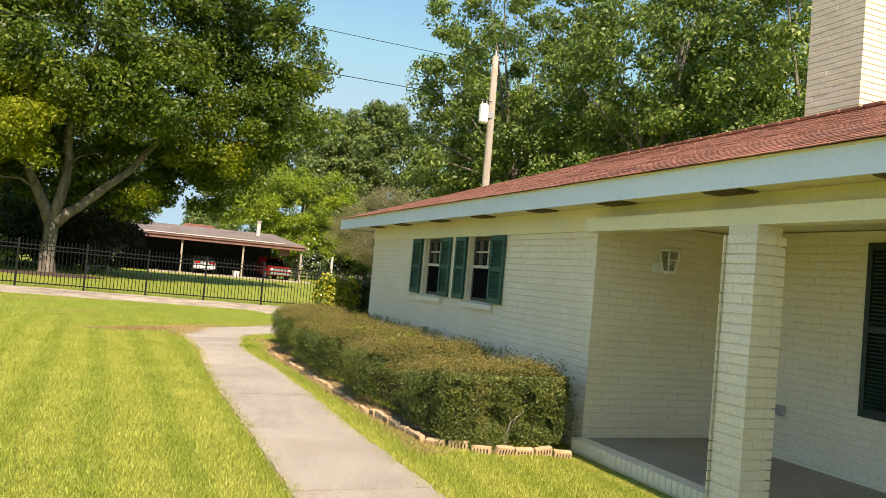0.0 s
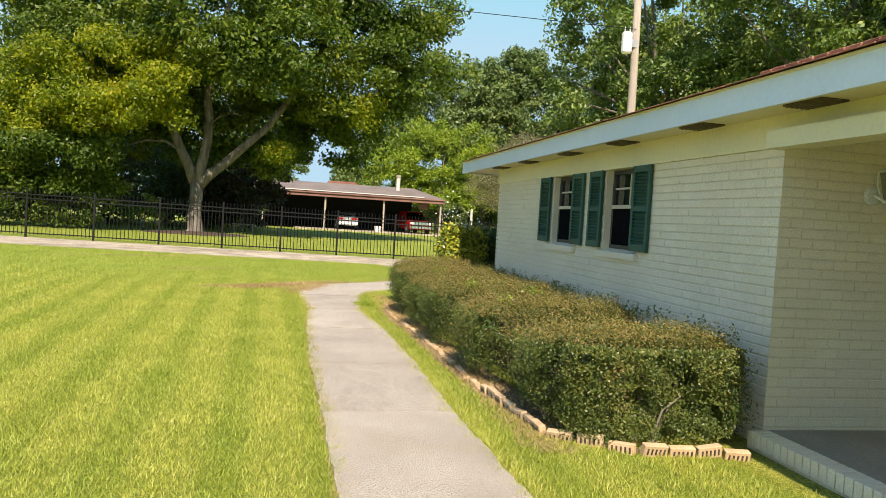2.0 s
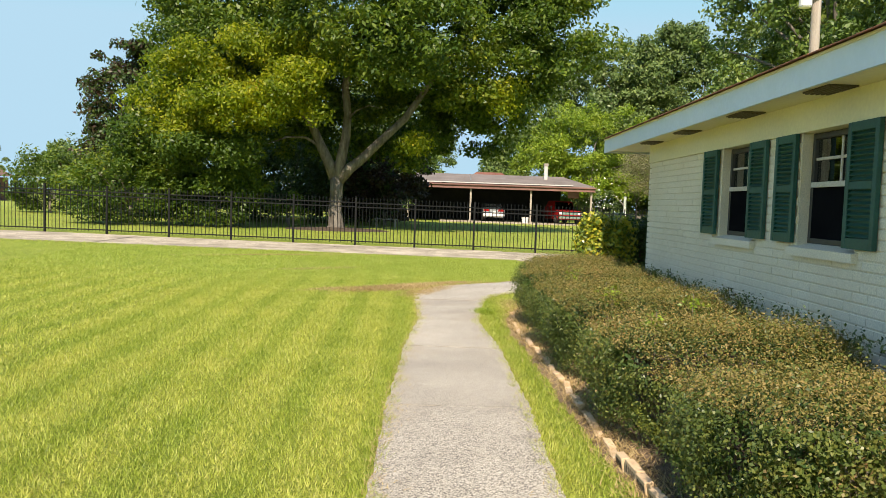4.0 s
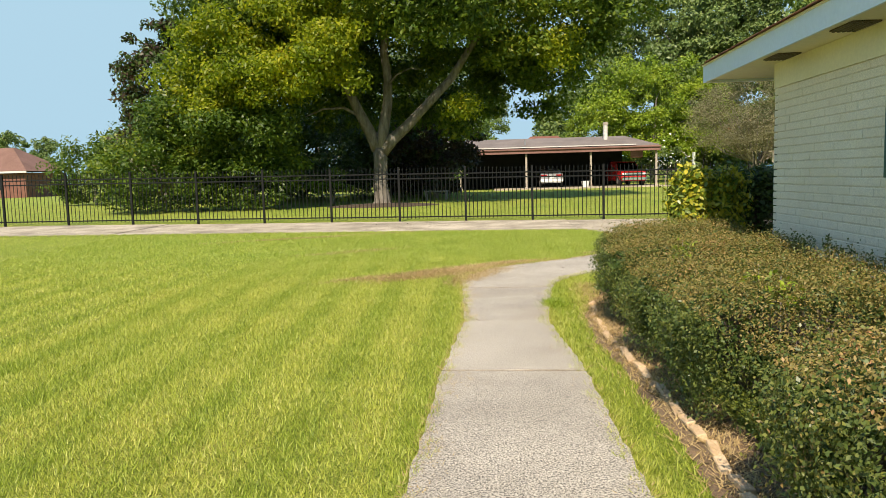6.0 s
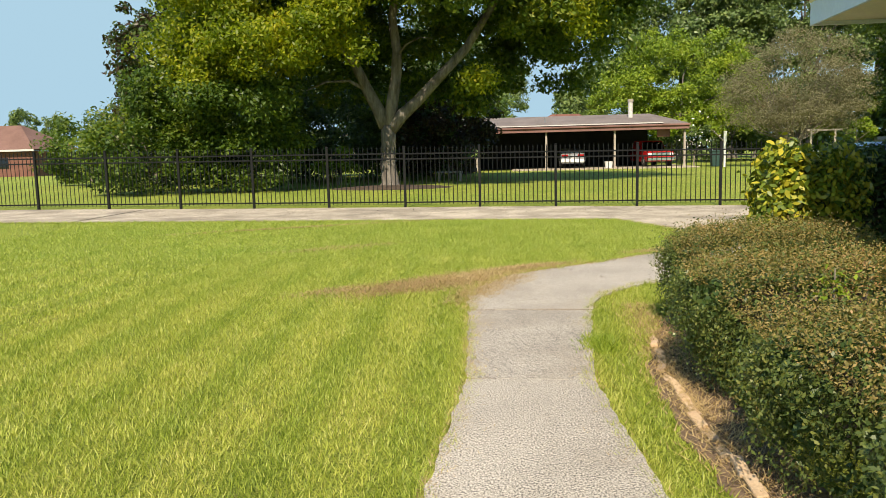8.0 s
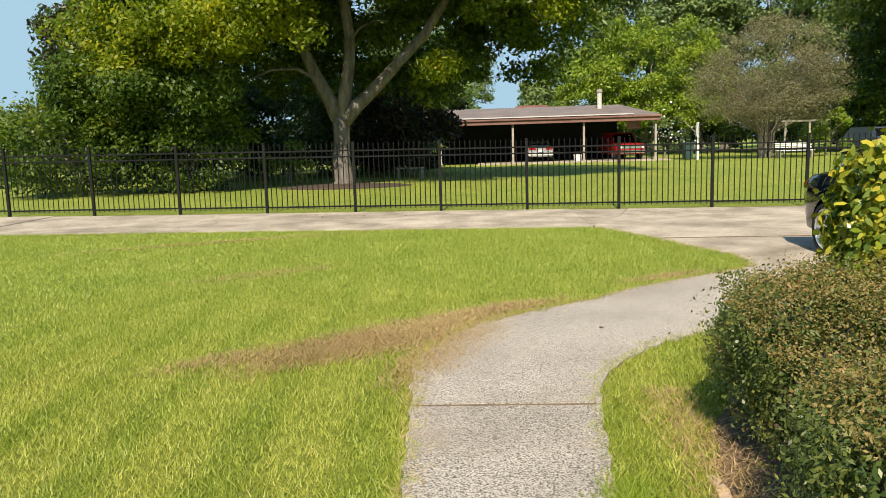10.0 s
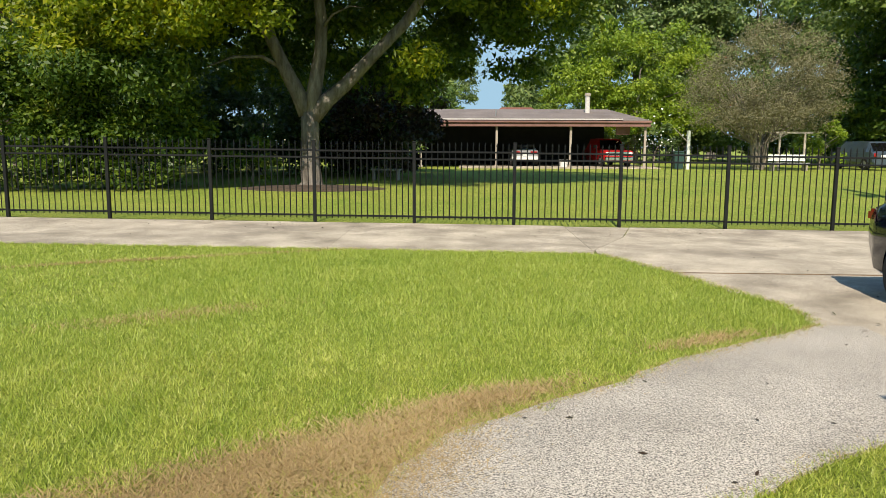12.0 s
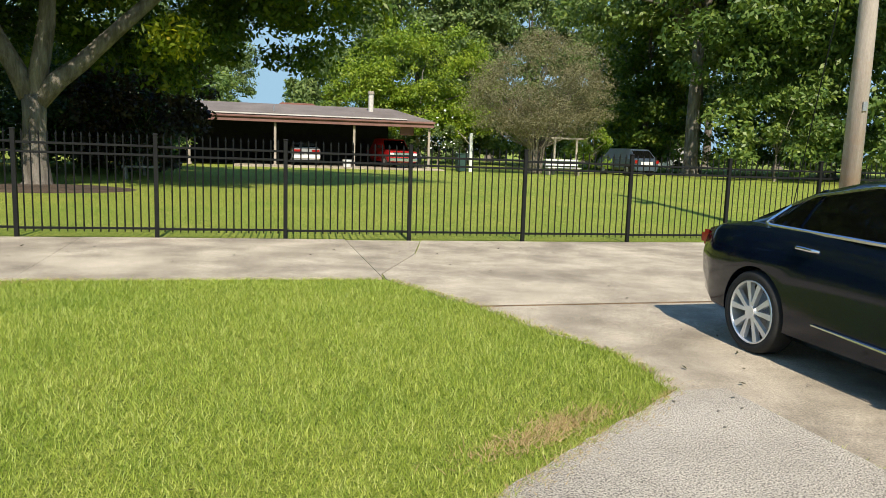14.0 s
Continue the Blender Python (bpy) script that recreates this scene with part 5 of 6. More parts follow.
        k = np.interp((z - 1.03) / max(zt - 1.03, 1e-3), [0, 0.55, 0.88, 1.0], [0, 0.45, 0.82, 1.08])
        return float(wb + (wt - wb) * k + out)

    def glass_panel(ys_low, ys_top, z_low, z_top, s, nm="side_window"):
        bm = bmesh.new()
        rows = []
        for k in range(7):
            f = k / 6
            a = bm.verts.new((s * side_x(ys_low[0] + (ys_low[1] - ys_low[0]) * f, z_low(f), 0.008), ys_low[0] + (ys_low[1] - ys_low[0]) * f, z_low(f)))
            zt, yt = z_top(f), ys_top[0] + (ys_top[1] - ys_top[0]) * f
            zm = (z_low(f) + zt) / 2
            ym = (a.co.y + yt) / 2
            m = bm.verts.new((s * side_x(ym, zm, 0.008), ym, zm))
            b = bm.verts.new((s * side_x(yt, zt, 0.008), yt, zt))
            rows.append((a, m, b))
        for p, q in zip(rows, rows[1:]):
            for j in range(2):
                bm.faces.new((p[j], q[j], q[j + 1], p[j + 1]))
        r2 = bmesh.ops.solidify(bm, geom=bm.faces[:], thickness=0.004)
        bmesh.ops.recalc_face_normals(bm, faces=bm.faces[:])
        return part(nm, bm, M_TINT, t, "near-black tinted window")

    roof_z = lambda y: float(np.interp(-y, [-r[0] for r in top], [r[1] for r in top])) - 0.075
    for s in (-1, 1):
        glass_panel((-0.92, -1.26), (-1.02, -1.30), lambda f: 1.085, lambda f: max(1.10, roof_z(-1.02 - 0.28 * f)), s)
        glass_panel((-1.30, -2.16), (-1.34, -2.18), lambda f: 1.08 - 0.01 * f, lambda f: roof_z(-1.34 - 0.84 * f), s)
        glass_panel((-2.26, -3.42), (-2.26, -3.0), lambda f: 1.065, lambda f: roof_z(-2.26 - 0.74 * f), s)
        trim = [(s * side_x(y, z, 0.014), y, z) for y, z in [(-3.5, 1.05), (-2.8, 1.055), (-2.0, 1.06), (-1.3, 1.068), (-0.92, 1.07), (-0.85, 1.085), (-0.88, 1.12), (-1.0, roof_z(-1.0) + 0.02), (-1.25, roof_z(-1.25) + 0.018), (-1.8, roof_z(-1.8) + 0.018), (-2.3, roof_z(-2.3) + 0.018), (-2.9, roof_z(-2.9) + 0.016)]]
        part("window_trim", tube(bmesh.new(), trim, [0.017] * len(trim), 6), M_CHROME, t, "bright chrome window surround")
        part("pillar_trim", tube(bmesh.new(), [(s * side_x(-2.27, 1.07, 0.012), -2.27, 1.07), (s * side_x(-2.20, 1.42, 0.012), -2.20, roof_z(-2.20))], [0.008, 0.008], 6), M_CHROME, t)
        for hy in (-1.36, -2.44):
            part("door_handle", tube(bmesh.new(), [(s * 0.885, hy, 0.945), (s * 0.93, hy - 0.03, 0.95), (s * 0.93, hy - 0.19, 0.945), (s * 0.89, hy - 0.22, 0.94)], [0.012, 0.014, 0.014, 0.012], 8), M_CHROME, t, "chrome door handle")
        part("side_moulding", tube(bmesh.new(), [(s * 0.935, -1.62, 0.40), (s * 0.942, -2.3, 0.375), (s * 0.94, -3.40, 0.34)], [0.009, 0.013, 0.010], 6), M_CHROME, t, "thin chrome sill moulding")
        for dy in (-2.36, -3.46):
            part("door_seam", tube(bmesh.new(), [(s * 0.918, dy, 0.26), (s * 0.938, dy - 0.01, 0.58), (s * 0.925, dy - 0.03, 0.8), (s * 0.893, dy - 0.04, 1.0)], [0.004] * 4, 4), M_TYRE, t)
        tl = bmesh.new()
        box(tl, (s * 0.52, -0.16, 0.80), (s * 0.825, 0.012, 0.94), 0.03, 2)
        part("tail_lamp", tl, M_LAMP, t, "red tail lamp")
        part("exhaust", tube(bmesh.new(), [(s * 0.5, 0.03, 0.33), (s * 0.5, -0.3, 0.33)], [0.05, 0.05], 10), M_CHROME, t)
        part("mirror", boxed((s * 0.86, -3.42, 1.05), (s * 1.04, -3.28, 1.17), 0.04, 2), paint, t)
        for wy, r in wheels:
            wheel(t, s * 0.83, wy, r, s, rim_mat)
    part("rear_window", loft([[(x, y + 0.0, z + 0.012) for x, y, z in ((-0.60, -0.50, 1.08), (0.60, -0.50, 1.08), (0.60, -0.51, 1.07), (-0.60, -0.51, 1.07))], [(x, y, z + 0.012) for x, y, z in ((-0.50, -1.15, 1.37), (0.50, -1.15, 1.37), (0.50, -1.16, 1.36), (-0.50, -1.16, 1.36))]]), M_TINT, t)
    part("windscreen", loft([[(x, y, z + 0.014) for x, y, z in ((-0.55, -3.2, 1.385), (0.55, -3.2, 1.385), (0.55, -3.19, 1.375), (-0.55, -3.19, 1.375))], [(x, y, z + 0.02) for x, y, z in ((-0.64, -3.9, 1.05), (0.64, -3.9, 1.05), (0.64, -3.89, 1.04), (-0.64, -3.89, 1.04))]]), M_TINT, t)
    part("number_plate", boxed((-0.16, -0.01, 0.66), (0.16, 0.016, 0.80), 0.005), M_WHITE, t)
    part("bumper_trim", boxed((-0.64, -0.05, 0.34), (0.64, 0.008, 0.46), 0.02), M_TYRE, t)
    return t


saloon = sedan("saloon_car", "glossy black-blue four-door saloon with chrome trim on the driveway", (6.14, 22.60, 0.018), 0.0, M_CARPAINT)


def far_van(name, label, at, rz, paint, L, W, H, hood, group=""):
    """A tall hatchback or pickup front, seen far off: body, cabin, windows, lamps and wheels. The end that shows is at -y."""
    t = thing(name, label, "car", at, rz=rz)
    part("body", loft([ring(y, [0.35, 0.5, 0.8, h, h + 0.03], [w * 0.92, w, w, w * 0.97, w * 0.85]) for y, w, h in ((0, W * 0.46, 0.98), (0.12, W * 0.5, 1.02), (hood, W * 0.5, 1.08), (L - 0.3, W * 0.5, 1.06), (L, W * 0.46, 0.98))]), paint, t)
    part("cabin", loft([ring(y, [1.05, 1.1, z], [w, w, w * 0.82]) for y, z, w in ((hood - 0.1, 1.12, W * 0.47), (hood + 0.55, H - 0.04, W * 0.46), (hood + 1.2, H, W * 0.46), (L * 0.72, H - 0.02, W * 0.46), (L * 0.86, 1.15, W * 0.46))]), paint, t)
    part("windscreen", loft([[(-W * 0.40, hood - 0.09, 1.16), (W * 0.40, hood - 0.09, 1.16), (W * 0.40, hood - 0.06, 1.15), (-W * 0.40, hood - 0.06, 1.15)], [(-W * 0.36, hood + 0.46, H - 0.12), (W * 0.36, hood + 0.46, H - 0.12), (W * 0.36, hood + 0.49, H - 0.13), (-W * 0.36, hood + 0.49, H - 0.13)]]), M_TINT, t)
    for s in (-1, 1):
        for wy in (0.85, L - 0.95):
            bm = bmesh.new()
            bmesh.ops.create_cone(bm, cap_ends=True, segments=20, radius1=0.36, radius2=0.36, depth=0.24, matrix=pose(s * (W * 0.5 - 0.10), wy, 0.36, 0, 90, 0))
            w = part("wheel", bm, M_TYRE, t)
            bm = bmesh.new()
            bmesh.ops.create_cone(bm, cap_ends=True, segments=16, radius1=0.21, radius2=0.2, depth=0.02, matrix=pose(s * (W * 0.5 + 0.025), wy, 0.36, 0, 90, 0))
            part("rim", bm, M_STEEL, w)
    return t


# neighbour's carport with its house behind
GROUND = 0.28
cp = thing("carport", "long low carport with weathered red fascia, wooden posts and grey-brown roof", "carport", (-0.22, 0, 0))
CY = 62.5
part("slab", boxed((0.6, CY - 1.6, 0.1), (13.2, CY + 7, GROUND + 0.06)), M_DRIVE, cp, "pale concrete carport slab")
part("roof", loft([[(-7, CY - 0.3, 3.22), (12.7, CY - 0.3, 3.22), (12.7, CY - 0.3, 3.32), (-7, CY - 0.3, 3.32)], [(-7, CY + 5, 4.15), (11.0, CY + 5, 4.15), (11.0, CY + 5, 4.25), (-7, CY + 5, 4.25)], [(-7, CY + 11, 3.2), (11.2, CY + 11, 3.2), (11.2, CY + 11, 3.3), (-7, CY + 11, 3.3)]]), M_FARROOF, cp)
part("fascia", boxed((-7, CY - 0.45, 2.90), (12.75, CY - 0.31, 3.20), 0.01), M_PINK, cp, "faded dark red fascia")
part("gutter", boxed((-7, CY - 0.56, 3.14), (12.8, CY - 0.46, 3.26), 0.02), M_PINK, cp)
part("eave_strip", boxed((-7, CY - 0.36, 3.33), (11.0, CY - 0.22, 3.40)), M_FARWALL, cp, "pale strip along the roof edge")
# the ceiling's near-black colour holds the shade under the carport roof
part("ceiling", boxed((-7, CY - 0.3, 3.12), (12.6, CY + 7.4, 3.16)), M_INSIDE_SHADE, cp)
for x in (-1.9, 3.0, 7.75, 12.5):
    p = part("post", boxed((x - 0.07, CY - 0.2, GROUND), (x + 0.07, CY - 0.06, 2.9), 0.008), M_WEATHER, cp)
    part("base_block", boxed((x - 0.13, CY - 0.26, GROUND), (x + 0.13, CY, GROUND + 0.14), 0.02), M_WEATHER, p)
# back wall coloured near-black in place of the carport's inner shade
part("back_wall", boxed((-7, CY + 7, 0.2), (11.2, CY + 7.2, 3.1)), M_INSIDE_SHADE, cp, "carport back wall, its deep shade put into near-black colour")
part("side_wall", boxed((-7.2, CY - 0.2, 0.2), (-7, CY + 7, 3.1)), M_FARBRICK, cp)
part("flue", tube(bmesh.new(), [(9.3, CY + 3.2, 3.8), (9.3, CY + 3.2, 5.05)], [0.17, 0.17], 12), M_FARWALL, cp, "pale round flue with cap")
part("flue_cap", tube(bmesh.new(), [(9.3, CY + 3.2, 5.06), (9.3, CY + 3.2, 5.25)], [0.22, 0.2], 12), M_WEATHER, cp)
part("vent_pipe", tube(bmesh.new(), [(3.0, CY + 1.6, 3.5), (3.0, CY + 1.6, 4.0)], [0.05, 0.05], 8), M_STEEL, cp)
part("drooping_trim", boxed((10.7, CY + 0.2, 2.4), (11.6, CY + 0.3, 3.1), 0.05), M_PINK, cp)
part("far_gable", loft([[(1.5, CY + 14, 3.0), (9.5, CY + 14, 3.0), (9.5, CY + 18, 3.0), (1.5, CY + 18, 3.0)], [(4.0, CY + 15, 4.9), (6.5, CY + 15, 4.9), (6.5, CY + 17, 4.9), (4.0, CY + 17, 4.9)]]), M_FARBRICK, cp)
sil = far_van("parked_car", "silver saloon with red tail lamps under the carport", (4.72, CY + 0.9, GROUND + 0.06), 0, M_SILVER, 4.7, 1.75, 1.42, 1.1)
for s in (-1, 1):
    part("tail_lamp", boxed((s * 0.34, -0.02, 0.80), (s * 0.80, 0.06, 0.98), 0.02), M_LAMP, sil, "wide red tail lamp")
part("bumper", boxed((-0.85, -0.07, 0.42), (0.85, 0.02, 0.64), 0.03), M_WHITE, sil)
part("number_plate", boxed((-0.16, -0.09, 0.68), (0.16, -0.01, 0.82)), M_WHITE, sil)
tk = far_van("pickup_truck", "red pickup truck with chrome grille under the carport", (10.75, CY + 0.3, GROUND + 0.06), 8, M_REDPAINT, 5.2, 1.95, 1.85, 1.5)
part("grille", boxed((-0.72, -0.04, 0.72), (0.72, 0.02, 0.98), 0.03), M_CHROME, tk, "chrome grille")
part("bumper", boxed((-0.95, -0.12, 0.42), (0.95, 0.02, 0.64), 0.04), M_CHROME, tk, "chrome bumper")
for s in (-1, 1):
    part("headlight", boxed((s * 0.62, -0.05, 0.74), (s * 0.90, 0.03, 0.94), 0.03), M_WHITE, tk, "clear headlight")
    part("mirror", boxed((s * 1.0, 1.6, 1.2), (s * 1.2, 1.75, 1.42), 0.03), M_TYRE, tk)
suv = far_van("parked_van", "dark blue-grey van parked on the neighbour's lawn", (26.1, 59.5, GROUND), 5, M_BLUEPAINT, 4.6, 1.85, 1.75, 0.35)
for s in (-1, 1):
    part("tail_lamp", boxed((s * 0.70, -0.03, 0.8), (s * 0.90, 0.05, 1.02), 0.02), M_LAMP, suv)
part("number_plate", boxed((-0.45, -0.03, 0.72), (0.45, 0.0, 0.92), 0.01), M_WHITE, suv)
bucket = thing("bucket", "pale plastic bucket at the carport post", "bucket", (7.1, CY - 0.3, GROUND + 0.06))
part("body", tube(bmesh.new(), [(0, 0, 0), (0, 0, 0.42), (0, 0, 0.45)], [0.24, 0.29, 0.30], 14), M_WHITE, bucket)
wb = thing("wheelie_bin", "dark green plastic wheeled bin on the lawn", "bin", (13.92, 60.6, GROUND))
part("body", loft([[(-0.24, -0.27, 0.03), (0.24, -0.27, 0.03), (0.24, 0.27, 0.03), (-0.24, 0.27, 0.03)], [(-0.31, -0.36, 1.02), (0.31, -0.36, 1.02), (0.31, 0.36, 1.02), (-0.31, 0.36, 1.02)]]), M_BIN, wb)
part("lid", boxed((-0.33, -0.40, 1.02), (0.33, 0.38, 1.10), 0.03), M_BIN, wb)
wpost = thing("white_post", "white painted wooden post with short arm", "post", (14.5, 60.5, GROUND))
part("post", boxed((-0.09, -0.09, -0.1), (0.09, 0.09, 2.35), 0.01), M_WHITE, wpost)
part("arm", tube(bmesh.new(), [(0, 0, 1.6), (-0.5, 0, 2.1), (-0.9, 0, 2.5)], [0.03, 0.03, 0.02], 6), M_WEATHER, wpost)
arb = thing("clothes_frame", "weathered wooden T-frame beside the shrub", "frame", (20.6, 58.5, GROUND))
for x in (-1.4, 0.05):
    part("post", boxed((x - 0.06, -0.06, -0.1), (x + 0.06, 0.06, 2.15), 0.01), M_WEATHER, arb)
part("beam", boxed((-1.65, -0.05, 2.15), (0.5, 0.05, 2.26), 0.01), M_WEATHER, arb)
bench = thing("bench", "pale slatted wooden bench under the crape myrtle", "bench", (19.6, 58.0, GROUND))
for k in range(3):
    part("slat", boxed((-1.1, -0.25 + 0.17 * k, 0.42), (1.1, -0.11 + 0.17 * k, 0.46), 0.006), M_WHITE, bench)
    part("back_slat", boxed((-1.1, 0.27, 0.56 + 0.14 * k), (1.1, 0.30, 0.66 + 0.14 * k), 0.006), M_WHITE, bench)
for x in (-0.95, 0.95):
    part("leg", boxed((x - 0.04, -0.24, 0), (x + 0.04, 0.3, 0.42), 0.006), M_WEATHER, bench)
garden_bench = thing("garden_bench", "weathered low bench in tree shade", "bench", (-2.4, 44.0, 0.26))
part("seat", boxed((-0.6, -0.2, 0.4), (0.6, 0.2, 0.46), 0.01), M_WEATHER, garden_bench)
for x in (-0.5, 0.5):
    part("leg", boxed((x - 0.05, -0.18, 0), (x + 0.05, 0.18, 0.4), 0.01), M_WEATHER, garden_bench)

# brown-roofed house far off
fh = thing("far_house", "distant house with brown hip roof and pale trim", "house", (-59.0, 92, 0.2))
part("wall", boxed((-7, -4, 0), (5.4, 4, 2.9)), M_FARBRICK, fh)
part("roof", loft([[(-7.6, -4.6, 3.1), (6.0, -4.6, 3.1), (6.0, 4.6, 3.1), (-7.6, 4.6, 3.1)], [(-5, -0.2, 6.0), (1.6, -0.2, 6.0), (1.6, 0.2, 6.0), (-5, 0.2, 6.0)]]), surface("brown_far_roof", (0.16, 0.085, 0.06), (0.22, 0.12, 0.09), 0.5, 8, 0.9), fh)
part("fascia", boxed((-7.6, -4.65, 2.9), (6.0, -4.58, 3.1)), M_FARWALL, fh)
part("window", boxed((1.0, -4.05, 1.0), (2.4, -3.98, 2.2)), M_TINT, fh)
wh = thing("white_shed", "small white outbuilding among far trees", "shed", (51.6, 100, 0.3))
part("wall", boxed((-2.5, -2, 0), (2.5, 2, 2.6)), M_FARWALL, wh)
part("roof", loft([[(-2.8, -2.3, 2.6), (2.8, -2.3, 2.6), (2.8, 2.3, 2.6), (-2.8, 2.3, 2.6)], [(-2.8, -0.1, 3.7), (2.8, -0.1, 3.7), (2.8, 0.1, 3.7), (-2.8, 0.1, 3.7)]]), M_FARROOF, wh)

# ---- utility pole and wires ----
pole = thing("utility_pole", "tall weathered grey wooden utility pole with transformer", "pole", (12.68, 28.62, 0))
part("shaft", tube(bmesh.new(), [(0, 0, -0.2), (0.02, 0, 4), (0, 0, 8), (-0.03, 0, 11.3)], [0.19, 0.17, 0.15, 0.13], 16), M_POLE, pole, smooth=True)
bm = tube(bmesh.new(), [(-0.42, -0.12, 8.35), (-0.42, -0.12, 8.40), (-0.42, -0.12, 9.1), (-0.42, -0.12, 9.15)], [0.17, 0.2, 0.2, 0.15], 16)
tr = part("transformer", bm, M_WHITE, pole, "pale grey transformer can")
for dx in (-0.1, 0.1):
    part("bushing", tube(bmesh.new(), [(-0.42 + dx, -0.12, 9.15), (-0.42 + dx, -0.12, 9.35)], [0.035, 0.02], 8), M_STEEL, tr)
part("bracket", boxed((-0.26, -0.16, 8.6), (0.0, -0.08, 8.9)), M_STEEL, pole)
part("insulator", tube(bmesh.new(), [(-0.03, 0, 11.3), (-0.03, 0, 11.55)], [0.05, 0.03], 10), M_STEEL, pole)
part("marker_tag", boxed((-0.05, -0.20, 2.6), (0.05, -0.172, 2.78), 0.005), M_STEEL, pole)


def cable(a, b, sag, rad=0.012):
    pts = []
    for k in range(17):
        f = k / 16
        pts.append((a[0] + (b[0] - a[0]) * f, a[1] + (b[1] - a[1]) * f, a[2] + (b[2] - a[2]) * f - 4 * sag * f * (1 - f)))
    c = new("power_cable", mesh_of("power_cable", tube(bmesh.new(), pts, [rad] * 17, 6), M_IRON))
    tagged(c, "thin black overhead power cable", "cable", "overhead wires")


cable((12.6, 28.5, 9.3), (-34, 26, 8.9), 0.3, 0.014)
cable((12.5, 28.5, 10.9), (-34, 26, 10.7), 0.3, 0.012)
cable((12.6, 28.6, 11.5), (60, 31, 11.5), 0.6)
cable((12.6, 28.6, 8.4), (13.8, 31.5, 0.2), 0.0)

# ---- bed edging: cored bricks set on edge, leaning ----
bm = box(bmesh.new(), (-0.095, -0.028, 0.0), (0.095, 0.028, 0.09), 0.005)
CORED = mesh_of("edging_brick", bm, M_EDGE)
HOLE = mesh_of("core_hole", box(bmesh.new(), (-0.009, -0.0305, 0.018), (0.009, 0.0305, 0.068), 0.004), M_SOIL_SHADE)
EDGE_LINE = [(3.42, 6.76), (2.57, 6.79), (2.04, 7.25), (1.93, 8.45), (1.905, 9.8), (1.90, 10.9), (1.85, 11.9), (1.77, 13.0), (1.76, 14.2), (1.86, 15.2)]
rr = random.Random(4)
s_tot = 0
for (ax, ay), (bx, by) in zip(EDGE_LINE, EDGE_LINE[1:]):
    L = math.hypot(bx - ax, by - ay)
    n = max(1, round(L / 0.205))
    for k in range(n):
        f = (k + 0.5) / n
        x, y = ax + (bx - ax) * f, ay + (by - ay) * f
        sink = rr.uniform(0.0, 0.03) if y < 8.6 else rr.uniform(0.05, 0.082)
        e = thing("edging_brick", "tan cored brick set on edge round the hedge bed", "brick", group="bed edging")
        e.matrix_basis = pose(x, y, float(gz(x, y)) - sink + 0.004, rr.uniform(-16, 6), rr.uniform(-7, 7), math.degrees(math.atan2(by - ay, bx - ax)) + rr.uniform(-7, 7))
        part("body", CORED, None, e)
        for q in range(5):
            part("core_hole", HOLE, None, e).location = (-0.067 + 0.0325 * q, 0, 0)
bed = wobble([(3.5, 6.78), (2.6, 6.80), (2.06, 7.2), (1.92, 8.0), (1.80, 9.0), (1.76, 10.4), (1.72, 11.9), (1.63, 13.2), (1.66, 14.3), (1.86, 15.2), (2.02, 15.8), (2.35, 16.4), (2.9, 16.7)], 0.03, 0.12, 3) + [(3.75, 16.6), (3.75, 13), (3.75, 10), (3.6, 7.1)]
tagged(part("planting_bed", prism(bed, -0.3, lambda x, y: float(gz(x, y)) + 0.006), M_BED, None), "bare brown soil bed under the hedge", "soil", kind="structure")

# ---- grass and litter ----
WALK_POLY = WALK_LEFT + BEND_LEFT[1:] + [(4.4, 20.83), (4.4, 18.30)] + BEND_RIGHT[::-1] + WALK_RIGHT[::-1][1:]
DRIVE_POLY = LAWN_EDGE + [(-60, 25.3), (-60, 29.2), (13, 29.2), (13, 15.1), (4.6, 15.1), (4.41, 18.3), (4.41, 20.83)]


def inside(x, y, poly):
    hit = np.zeros(len(x), bool)
    for (ax, ay), (bx, by) in zip(poly, poly[1:] + poly[:1]):
        c = ((ay > y) != (by > y)) & (x < (bx - ax) * (y - ay) / (by - ay + 1e-12) + ax)
        hit ^= c
    return hit


def blades(name, x, y, h, w, material, r, lie=0.6, label="", lift=0.0):
    n = len(x)
    a = r.uniform(0, 2 * math.pi, n)
    tuft = 0.5 + 0.5 * np.sin(x * 67 + 3.3 * np.sin(y * 31 + 1.7 * x) + 5 * np.sin(x * 2.3)) * np.sin(y * 71 + 3.1 * np.sin(x * 29 - y))
    hh = h * r.uniform(0.55, 1.25, n) * (0.7 + 0.55 * tuft)
    ln = lie * hh * r.uniform(0.3, 1.3, n)
    z = gz(x, y) + lift
    b = r.uniform(0, 2 * math.pi, n)
    v = np.empty((n, 3, 3))
    v[:, 0] = np.stack([x - w * np.cos(a), y - w * np.sin(a), z - 0.004], 1)
    v[:, 1] = np.stack([x + w * np.cos(a), y + w * np.sin(a), z - 0.004], 1)
    v[:, 2] = np.stack([x + ln * np.cos(b), y + ln * np.sin(b), z + hh], 1)
    ob = new(name, raw_mesh(name, v.reshape(-1, 3), 3, material))
    return tagged(ob, label, "grass", kind="stuff")


def scatter(x0, x1, y0, y1, per_m2, r):
    n = int((x1 - x0) * (y1 - y0) * per_m2)
    x, y = r.uniform(x0, x1, n), r.uniform(y0, y1, n)
    bad = inside(x, y, WALK_POLY) | inside(x, y, DRIVE_POLY) | inside(x, y, bed) | ((x > 3.5) & (y < 15.1))
    return x[~bad], y[~bad]


